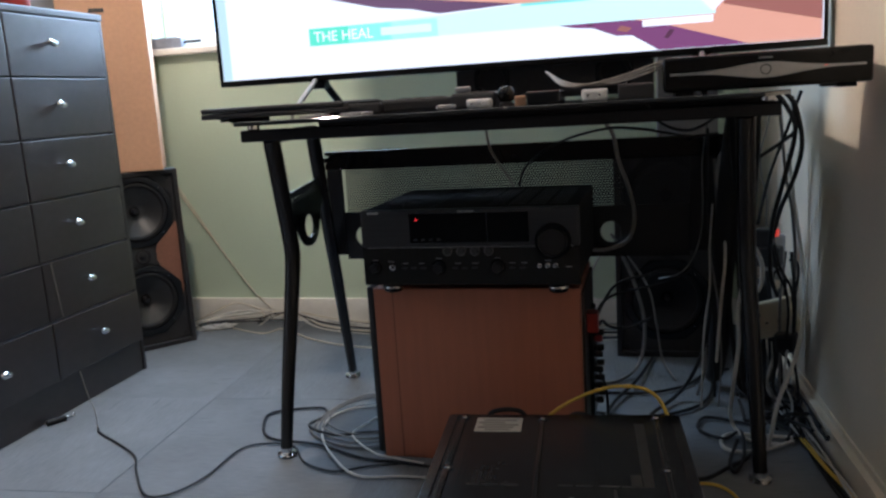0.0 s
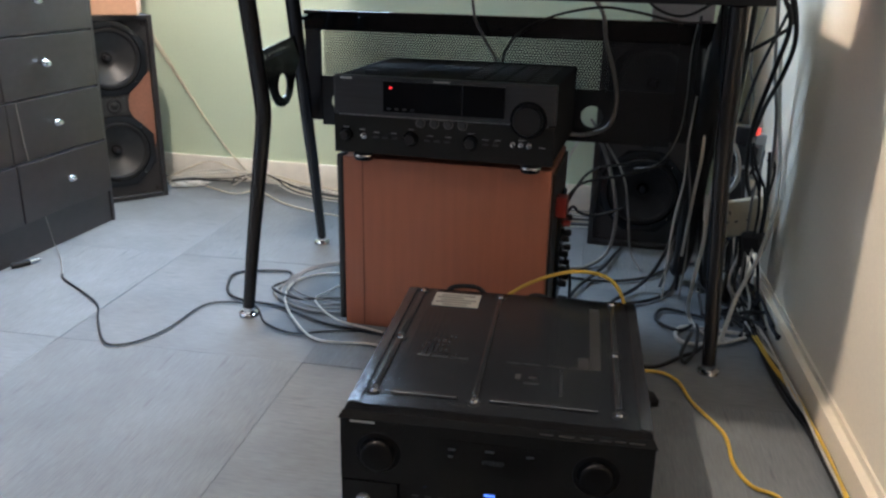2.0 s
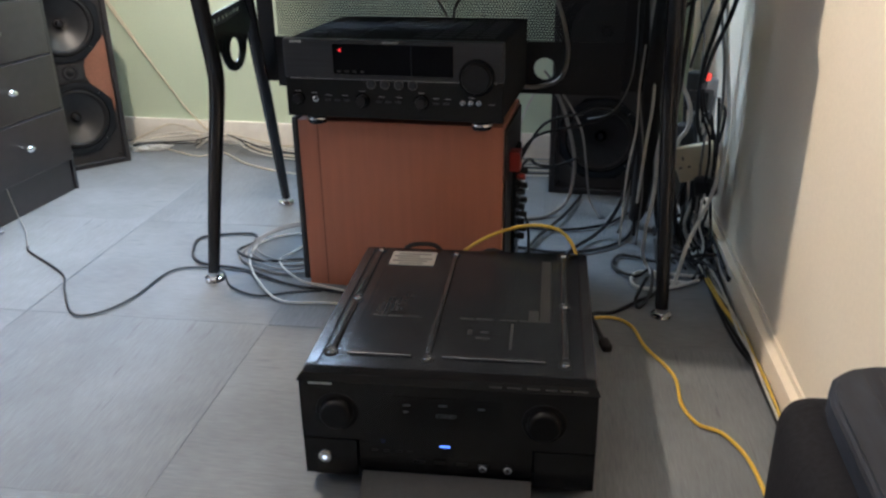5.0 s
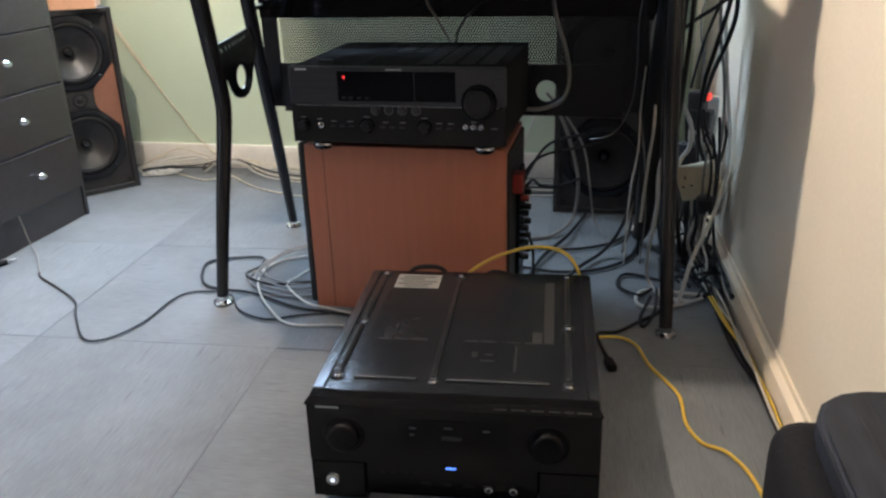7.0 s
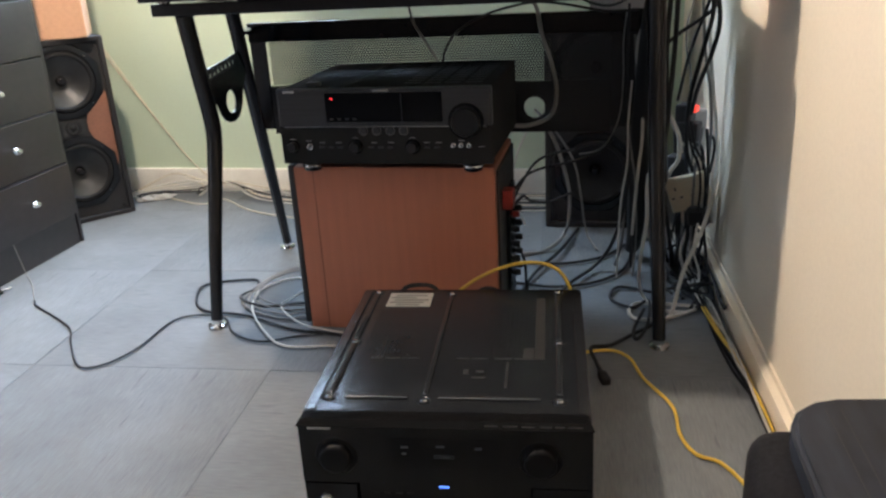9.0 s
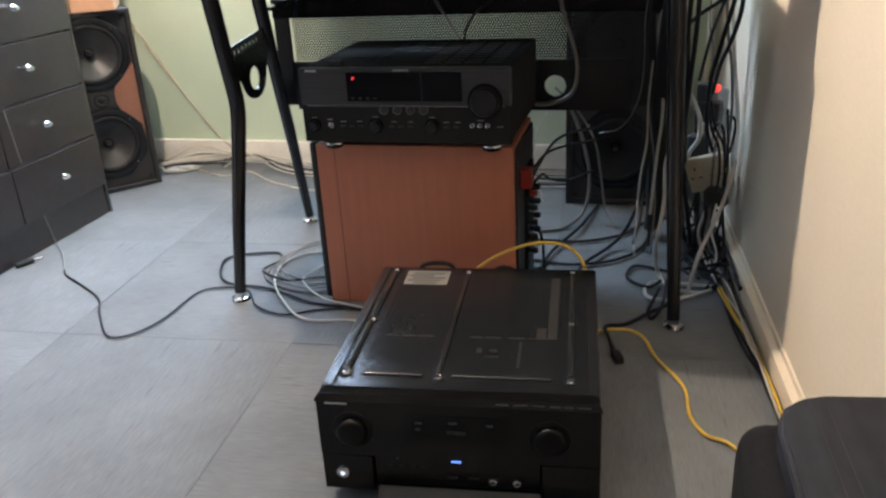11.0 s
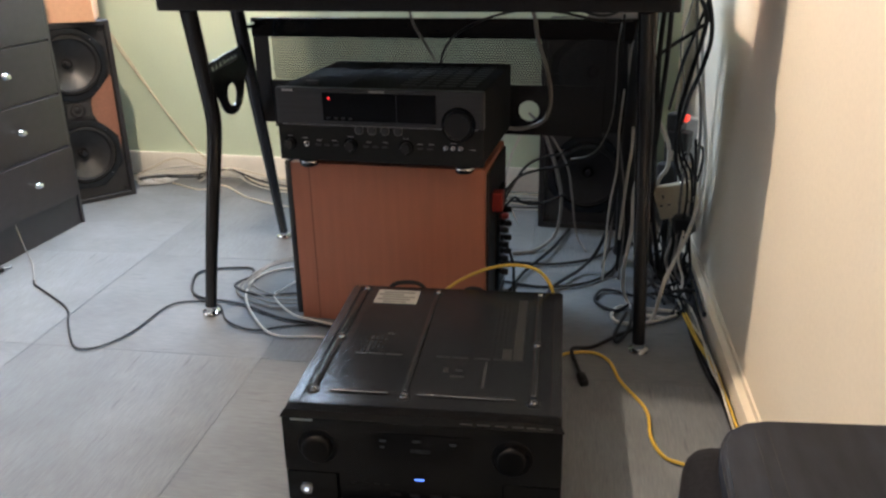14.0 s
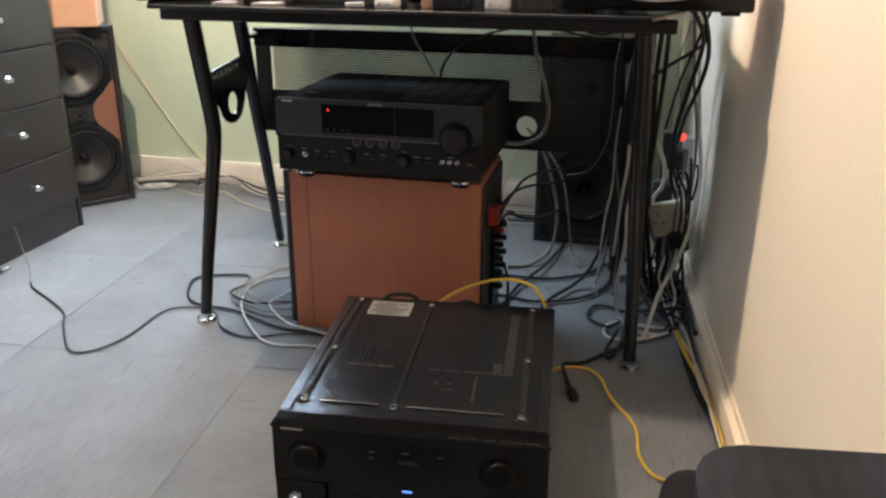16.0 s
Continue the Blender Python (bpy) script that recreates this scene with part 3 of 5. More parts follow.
# ---- amplifier on the wooden speaker ----
def upper_receiver():
    """Local origin at the front's lower left corner, on its feet."""
    r = thing("av_receiver", "charcoal amplifier with a big volume knob on a wooden speaker", "amplifier", pose(0.232, -0.032, 0.382, 0, 0, -0.6))
    w, d, z0, z1 = 0.442, 0.365, 0.021, 0.173
    part("case", block(0.003, w - 0.003, 0.020, d, z0 + 0.002, z1, 0.003), CASE_GREY, r)
    part("upper_fascia", block(0, w, 0, 0.020, z0 + 0.078, z1 + 0.002, 0.004), FASCIA, r)
    part("lower_fascia", block(0, w, 0.001, 0.020, z0, z0 + 0.0775, 0.003), CASE_GREY, r)
    win = part("display", block(0.104, 0.345, -0.0012, 0.003, 0.108, 0.167, 0.001), DISPLAY, r, "smoked black display window")
    part("indicator", lathe([(0, 0.0015), (0.0015, 0.001), (0.002, 0)], pose(0.119, -0.0012, 0.155) @ FACE, 12), LED_RED, win, "lit red indicator")
    for x in (0.112, 0.128, 0.144, 0.16):
        part("button", block(x, x + 0.008, -0.0025, -0.0012, 0.1125, 0.1165, 0.0005, 1), MATT_BLACK, win)
    part("badge", block(0.016, 0.040, -0.0006, 0.0, 0.168, 0.1725), SILVER, r, "small silver maker's badge")
    part("badge", block(0.205, 0.238, -0.0006, 0.0, 0.1685, 0.1725), INK, r)
    k = part("volume_knob", lathe([(0, 0.0155), (0.0235, 0.0155), (0.0245, 0.0165), (0.0262, 0.0165), (0.0275, 0.0145), (0.0285, 0.0), (0, 0)], pose(0.391, 0, 0.109) @ FACE, 48), KNOB_GREY, r, smooth=True)
    part("knob_ring", lathe([(0.0295, 0.0), (0.0295, 0.003), (0.0345, 0.003), (0.0355, 0.0)], pose(0.391, 0, 0.109) @ FACE, 40), GLOSS_BLACK, k, smooth=True)
    for x, z, rad in ((0.026, 0.058, 0.010), (0.161, 0.058, 0.0115), (0.281, 0.058, 0.0115)):
        part("knob", lathe([(0, 0.015), (rad * 0.85, 0.015), (rad * 0.95, 0.012), (rad, 0), (0, 0)], pose(x, 0.001, z) @ FACE, 24), KNOB_GREY, r, smooth=True)
        part("knob_ring", lathe([(rad * 1.08, 0), (rad * 1.08, 0.0012), (rad * 1.28, 0.0012), (rad * 1.34, 0)], pose(x, 0.001, z) @ FACE, 24), GLOSS_BLACK, r, smooth=True)
    for x in (0.180, 0.208, 0.236, 0.264):
        part("round_button", lathe([(0, 0.005), (0.0065, 0.005), (0.0078, 0.0035), (0.008, 0), (0, 0)], pose(x, 0.001, 0.0905) @ FACE, 18), FASCIA, r, smooth=True)
        part("button_ring", lathe([(0.0084, 0), (0.0084, 0.0025), (0.0093, 0.0025), (0.0096, 0)], pose(x, 0.001, 0.0905) @ FACE, 18), CABLE_GREY, r, smooth=True)
    for x in (0.364, 0.3795, 0.395):
        part("jack", lathe([(0.0055, 0), (0.0055, 0.003), (0.004, 0.0035), (0.0028, 0.0035), (0.0026, 0), (0, 0)], pose(x, 0.001, 0.060) @ FACE, 16), CHROME, r, "metal phono jack", True)
    part("headphone_jack", lathe([(0.0062, 0), (0.0062, 0.003), (0.004, 0.0035), (0.003, 0.0), (0, 0)], pose(0.063, 0.001, 0.058) @ FACE, 16), CHROME, r, smooth=True)
    for x0, x1, z0b, z1b in ((0.103, 0.346, 0.1070, 0.1080), (0.103, 0.346, 0.1672, 0.1682), (0.262, 0.2635, 0.1085, 0.1665)):
        part("display_edge", block(x0, x1, -0.0018, 0.0, z0b, z1b), FASCIA, win)
    for x in (0.088, 0.108, 0.128, 0.194, 0.214, 0.234, 0.310, 0.330):
        part("button", block(x - 0.006, x + 0.006, -0.0015, 0.001, 0.0545, 0.0585, 0.0006, 1), FASCIA, r)
    part("trim_line", block(0.012, w - 0.012, -0.0006, 0.001, 0.0982, 0.0990), SILVER, r, "thin silver trim line")
    for x, z in ((0.09, 0.066), (0.125, 0.066), (0.161, 0.076), (0.20, 0.066), (0.236, 0.066), (0.281, 0.076), (0.31, 0.066), (0.334, 0.066), (0.42, 0.058), (0.38, 0.15), (0.06, 0.070), (0.026, 0.073), (0.38, 0.070), (0.391, 0.147), (0.180, 0.1035), (0.208, 0.1035), (0.236, 0.1035), (0.264, 0.1035)):
        part("caption", block(x - 0.006, x + 0.006, 0.0004, 0.001, z - 0.0007, z + 0.0007), INK, r)
    for x in (0.048, w - 0.048):
        for y in (0.04, d - 0.05):
            f = part("foot", lathe([(0, 0), (0.018, 0), (0.020, 0.003), (0.021, 0.0205), (0, 0.0205)], pose(x, y, 0), 24), CASE_BLACK, r, smooth=True)
            part("foot_ring", lathe([(0.0205, 0.007), (0.0216, 0.008), (0.0218, 0.012), (0.0212, 0.013)], pose(x, y, 0), 24), CHROME, f, smooth=True)
    # cooling slots in the lid
    for i in range(6):
        for j in range(9):
            x, y = 0.17 + i * 0.042, 0.06 + j * 0.030
            if i < 2 and j < 5:
                continue
            part("vent_slot", block(x, x + 0.034, y, y + 0.012, z1 - 0.0005, z1 + 0.0012, 0.0005, 1), VENT_SLAT, r)
    part("antenna_clip", block(0.050, 0.078, 0.045, 0.060, z1, z1 + 0.008, 0.002), MATT_BLACK, r)
    for x in (0.14, 0.30):
        part("lid_seam", block(x, x + 0.0015, 0.022, d - 0.002, z1 + 0.0001, z1 + 0.0009), RUBBER, r)
    return r


upper_receiver()


# ---- amplifier on the floor ----
def floor_receiver():
    r = thing("av_receiver", "glossy black amplifier on the carpet with its front flap open", "amplifier", pose(0.474, -0.648, 0, 0, 0, 4.87))
    w, d, z0, z1 = 0.42, 0.468, 0.021, 0.190
    shell = block(0.002, w - 0.002, 0.030, d, z0 + 0.004, z1)
    bmesh.ops.bevel(shell, geom=[e for e in shell.edges if e.verts[0].co.z > 0.18 and e.verts[1].co.z > 0.18 and abs(e.verts[0].co.y - e.verts[1].co.y) > 0.1], offset=0.006, segments=4, affect="EDGES", profile=0.5)
    bmesh.ops.bevel(shell, geom=[e for e in shell.edges if e.calc_length() > 0.02], offset=0.0012, segments=2, affect="EDGES")
    part("case", shell, CASE_BLACK, r, "satin black steel lid with sloping sides", True)
    # edges of the lid's own steel, tilted, lighter and glossier to show a highlight
    for x, lean in ((0.0105, -9), (w - 0.0105, 9)):
        edge = block(-0.0085, 0.0085, 0.034, d - 0.004, 0.0, 0.0014, 0.0004, 1)
        edge.transform(pose(x, 0, z1 - 0.0004, 0, lean, 0))
        part("lid_edge", edge, EDGE_BLACK, r, "sloping lid edge, glossed to carry a highlight")
    # the top of the front panel leans back as a lip
    front = prism([(0.0, 0.0865), (0.0, 0.1840), (0.0058, 0.1908), (0.030, 0.1908), (0.030, 0.0865)], 0, w, Matrix(((0, 0, 1, 0), (1, 0, 0, 0), (0, 1, 0, 0), (0, 0, 0, 1))))
    for v in front.verts:
        if v.co.z > 0.19:
            v.co.x += 0.004 if v.co.x < w / 2 else -0.004
    bmesh.ops.bevel(front, geom=front.edges[:], offset=0.0012, segments=2, affect="EDGES")
    part("upper_fascia", front, GLOSS_BLACK, r, "piano black front panel")
    for x0, x1, n in ((0.0, 0.079, "power_panel"), (0.081, 0.333, "control_panel"), (0.335, w, "input_panel")):
        part(n, block(x0, x1, 0.0015 if x0 != 0.081 else 0.006, 0.030, 0.0225, 0.0845, 0.0015), GLOSS_BLACK, r)
    part("chin", block(0.01, w - 0.01, 0.010, 0.030, 0.014, 0.022, 0.002), MATT_BLACK, r)
    # ribs pressed into the lid, screws at their ends; lighter tone carries their highlights
    def rib(x0, x1, y0, y1):
        part("lid_rib", block(x0, x1, y0, y1, z1 - 0.001, z1 + 0.0034, 0.0030, 3), RIB_BLACK, r, smooth=True)
    for x in (0.031, 0.3745):
        rib(x - 0.005, x + 0.005, 0.078, 0.238)
        rib(x - 0.005, x + 0.005, 0.254, 0.444)
    rib(0.171, 0.180, 0.074, 0.436)
    rib(0.056, 0.152, 0.064, 0.073)
    rib(0.196, 0.347, 0.064, 0.073)
    for x, y in ((0.031, 0.068), (0.0315, 0.246), (0.031, 0.453), (0.1755, 0.062), (0.1755, 0.446), (0.3745, 0.064), (0.3745, 0.246), (0.3745, 0.453)):
        part("screw", lathe([(0, 0.0035), (0.004, 0.003), (0.0052, 0.0015), (0.0055, -0.001), (0, -0.001)], pose(x, y, z1), 14), CHROME, r, smooth=True)
        part("screw_dimple", lathe([(0.0055, 0.0002), (0.009, 0.0022), (0.0105, 0.0022), (0.0125, -0.0005)], pose(x, y, z1), 18), CASE_BLACK, r, smooth=True)
    # vent field: rows of narrow slots through the lid
    for i in range(38):
        x = 0.052 + i * 0.0083
        if abs(x + 0.002 - 0.1755) < 0.011:
            continue
        for j in range(7):
            y = 0.105 + j * 0.046
            if x < 0.15 and j > 5:
                continue
            part("vent_slot", block(x, x + 0.0042, y, y + 0.040, z1 - 0.0008, z1 + 0.0003), VENT, r)
    for x0, x1 in ((0.070, 0.090), (0.094, 0.118), (0.122, 0.150), (0.21, 0.232), (0.236, 0.262), (0.272, 0.300), (0.304, 0.338)):
        part("inner_rail", block(x0, x1, 0.1885, 0.1925, z1 + 0.0006, z1 + 0.0010), FAINT_INK, r, "pale inner rail seen through the vents")
    for x0, x1, y0, y1 in ((0.336, 0.352, 0.190, 0.425), (0.226, 0.234, 0.140, 0.156), (0.246, 0.258, 0.146, 0.152), (0.240, 0.262, 0.128, 0.132), (0.318, 0.334, 0.190, 0.228), (0.292, 0.296, 0.10, 0.18)):
        part("inner_plate", block(x0, x1, y0, y1, z1 + 0.0005, z1 + 0.0009, 0.0001, 1), INNER_PLATE, r, "pale chassis plate seen through the vents")
    lab = part("label", block(0.057, 0.140, 0.388, 0.449, z1 + 0.0002, z1 + 0.0010), STICKER, r, "silver grey rating label")
    for k, (a, b) in enumerate(((0.070, 0.130), (0.062, 0.110), (0.070, 0.134), (0.062, 0.126), (0.075, 0.12))):
        part("label_line", block(a, b, 0.4345 - k * 0.0105, 0.4400 - k * 0.0105, z1 + 0.0011, z1 + 0.0014), INK_AND_HOLE_SHADE, lab)
    part("badge", block(0.015, 0.049, -0.0004, 0.001, 0.1778, 0.1806), SILVER, r, "small silver maker's badge")
    for x, wd in ((0.27, 0.018), (0.295, 0.020), (0.322, 0.018), (0.347, 0.016), (0.367, 0.014), (0.385, 0.020)):
        mark = block(x, x + wd, 0, 0.0022, 0, 0.0004)
        mark.transform(pose(0, 0.0016, 0.1862, 49.5, 0, 0))
        part("caption", mark, FAINT_INK, r)
    for x in (0.054, 0.347):
        kb = part("knob", lathe([(0, 0.0145), (0.018, 0.0145), (0.0215, 0.0130), (0.023, 0.0105), (0.0235, 0), (0, 0)], pose(x, 0, 0.134) @ FACE, 40), KNOB_BLACK, r, smooth=True)
        part("knob_ring", lathe([(0.0245, 0), (0.0245, 0.003), (0.030, 0.0015), (0.031, 0)], pose(x, 0, 0.134) @ FACE, 40), KNOB_BLACK, kb, smooth=True)
    win = part("display", block(0.135, 0.290, -0.0006, 0.001, 0.117, 0.165), DISPLAY, r)
    lettering("display_text", "STEREO", 0.0085, pose(0.196, -0.0007, 0.1335) @ FACE @ pose(0, 0, 0), LED_DIM, win)
    for x, z, wd in ((0.15, 0.150, 0.010), (0.15, 0.139, 0.007), (0.20, 0.152, 0.012), (0.255, 0.150, 0.010)):
        part("display_mark", block(x, x + wd, -0.0012, -0.0007, z, z + 0.003), LED_DIM, win)
    for x, z, wd in ((0.116, 0.0865, 0.003), (0.200, 0.0820, 0.015)):
        part("indicator", block(x, x + wd, 0.0035, 0.0055, z - 0.0022, z + 0.0002, 0.0004, 1), LED_BLUE, r, "lit blue indicator")
    pw = part("power_button", lathe([(0, 0.004), (0.007, 0.0045), (0.0095, 0.003), (0.0105, 0), (0, 0)], pose(0.031, 0.0015, 0.054) @ FACE, 28), CHROME, r, smooth=True)
    part("power_light", lathe([(0, 0.0058), (0.0022, 0.0056), (0.003, 0.0044), (0, 0.0044)], pose(0.031, 0.0015, 0.054) @ FACE, 14), LED_WHITE, pw)
    for x in (0.17, 0.20, 0.232, 0.262):
        part("button", block(x - 0.008, x + 0.008, 0.003, 0.006, 0.050, 0.055, 0.0008, 1), CASE_GREY, r)
    for x in (0.262, 0.298):
        part("jack", lathe([(0.006, 0), (0.006, 0.003), (0.004, 0.0035), (0.003, 0), (0, 0)], pose(x, 0.006, 0.047) @ FACE, 16), CHROME, r, smooth=True)
    for x in (0.10, 0.118, 0.136, 0.152):
        part("caption", block(x, x + 0.009, 0.005, 0.006, 0.0665, 0.068), FAINT_INK, r)
    flap = block(0.086, 0.332, -0.003, 0.003, 0, 0.046, 0.0015)
    flap.transform(pose(0, 0.004, 0.030, 118, 0, 0))
    part("front_flap", flap, MATT_BLACK, r, "drop-down front flap, hanging open")
    for x in (0.06, w - 0.06):
        for y in (0.07, d - 0.06):
            part("foot", lathe([(0, 0), (0.026, 0), (0.028, 0.003), (0.029, 0.024), (0, 0.024)], pose(x, y, 0), 20), RUBBER, r, smooth=True)
    return r


floor_receiver()


# ---- desk ----
def perforated(x0, x1, z0, z1, y, pitch, thick):
    """Sheet with staggered round holes: hexagon cells, each with a hole, two skins and the hole's wall."""
    verts, faces = [], []
    dz = pitch * math.sqrt(3) / 2
    rows, cols = int((z1 - z0) / dz), int((x1 - x0) / pitch)
    outer, inner = pitch / math.sqrt(3), pitch * 0.35
    for j in range(rows):
        for i in range(cols):
            cx, cz = x0 + (i + 0.5 + 0.5 * (j % 2)) * pitch, z0 + (j + 0.6) * dz
            n = len(verts)
            for r, yy in ((outer, y), (inner, y), (inner, y + thick)):
                for k in range(6):
                    a = radians(30 + 60 * k)
                    verts.append((cx + r * math.cos(a), yy, cz + r * math.sin(a)))
            for k in range(6):
                m = (k + 1) % 6
                faces.append((n + k, n + m, n + 6 + m, n + 6 + k))
                faces.append((n + 6 + k, n + 6 + m, n + 12 + m, n + 12 + k))
    me = bpy.data.meshes.new("mesh")
    me.from_pydata(verts, [], faces)
    bm = bmesh.new()
    bm.from_mesh(me)
    bpy.data.meshes.remove(me)
    bmesh.ops.remove_doubles(bm, verts=bm.verts[:], dist=0.0002)
    return bm


TOP_Z = 0.752


def desk():
    d = thing("computer_desk", "black glass computer desk on bent metal legs with chrome feet", "desk")
    top = prism([(-0.030, 0.50), (-0.030, -0.040), (0.055, -0.185), (0.985, -0.185), (1.045, -0.040), (1.045, 0.50)], TOP_Z - 0.008, TOP_Z)
    bmesh.ops.bevel(top, geom=top.edges[:], offset=0.0015, segments=1, affect="EDGES")
    part("glass_top", top, GLASS, d, "black tempered glass top")
    part("front_beam", block(-0.028, 1.035, -0.010, 0.030, 0.706, 0.731, 0.004), METAL_BLACK, d)
    part("rear_beam", block(0.05, 1.030, 0.225, 0.262, 0.700, 0.743, 0.004), METAL_BLACK, d)
    for x in (0.035, 0.985):
        part("cross_beam", block(x - 0.014, x + 0.014, 0.0305, 0.2245, 0.702, 0.728, 0.003), METAL_BLACK, d)
    for x in (-0.004, 1.012):
        for y in (0.008,):
            part("standoff", lathe([(0.011, 0), (0.013, 0.002), (0.013, 0.011), (0.011, 0.0128), (0, 0.0128)], pose(x, y, 0.7312), 18), CHROME, d, "chrome glass support", True)
    for side in (0, 1):
        def sx(x, side=side):
            return x if not side else 1.006 - x
        front = [(sx(0.0), 0.0, 0.018, 0.0135), (sx(0.006), 0.028, 0.16, 0.0150), (sx(0.014), 0.066, 0.33, 0.0165), (sx(0.018), 0.086, 0.425, 0.0175), (sx(0.0195), 0.084, 0.475, 0.0180),
                 (sx(0.024), 0.056, 0.57, 0.0180), (sx(0.030), 0.016, 0.708, 0.0185)]
        part("leg", tube(front, 0.017, 6, 18), METAL_BLACK, d, smooth=True)
        rear = [(sx(-0.035) - 0.014 * side, 0.523, 0.018, 0.0125), (sx(-0.013), 0.428, 0.247, 0.0148), (sx(0.008), 0.332, 0.475, 0.0162), (sx(0.030), 0.236, 0.704, 0.0170)]
        part("leg", tube(rear, 0.016, 6, 18), METAL_BLACK, d, smooth=True)
        for x, y in ((sx(0.0), 0.0), (sx(-0.035) - 0.014 * side, 0.523)):
            part("foot", lathe([(0, 0), (0.021, 0), (0.0225, 0.003), (0.021, 0.007), (0.013, 0.010), (0.0125, 0.020), (0, 0.020)], pose(x, y, 0), 28), CHROME, d, "chrome levelling foot", True)
        # side plate with slots and an oval opening, between the legs
        plate = [(0.062, 0.580), (0.262, 0.602), (0.290, 0.556), (0.258, 0.520), (0.243, 0.484), (0.230, 0.465), (0.212, 0.453), (0.190, 0.448), (0.168, 0.450), (0.148, 0.458), (0.132, 0.474), (0.118, 0.500), (0.078, 0.510)]
        slots = [oval(0.106 + k * 0.0195, 0.568 + k * 0.0022, 0.0050, 0.0095, 14) for k in range(7)]
        m = pose(sx(0.022), 0, 0, 0, 0, 90)
        part("side_plate", ringed_plate(plate, [*slots, oval(0.186, 0.496, 0.026, 0.027)], -0.002, 0.002, m), METAL_BLACK, d)
    # back panel: frame, perforated sheet, round cable openings
    y = 0.392
    x0, x1, z0, z1 = -0.006, 0.975, 0.384, 0.654
    part("panel_top_rail", block(x0, x1, y - 0.012, y + 0.012, 0.606, z1, 0.003), GLOSS_BLACK, d)
    part("panel_side", block(x0, 0.034, y - 0.006, y + 0.006, 0.384, 0.6055, 0.002), METAL_BLACK, d)
    part("panel_side", block(0.893, x1, y - 0.006, y + 0.006, 0.384, 0.6055, 0.002), METAL_BLACK, d)
    part("mesh_sheet", perforated(0.040, 0.893, 0.496, 0.607, y, 0.0071, 0.0012), METAL_BLACK, d, "perforated black metal sheet")
    low = [(0.0345, 0.372), (0.8925, 0.372), (0.8925, 0.4955), (0.0345, 0.4955)]
    part("panel_lower_rail", ringed_plate(low, [oval(0.085, 0.432, 0.026, 0.026), oval(0.712, 0.432, 0.026, 0.026)], y - 0.004, y + 0.004), METAL_BLACK, d)
    for x in (-0.001, 0.978):
        part("panel_bolt", tube([(x + (0.010 if x < 0.5 else -0.01), 0.30, 0.640), (x + (0.012 if x < 0.5 else -0.012), 0.392, 0.636)], 0.008, 1, 12), CHROME, d, "metal spacer rod", True)
    return d


desk()


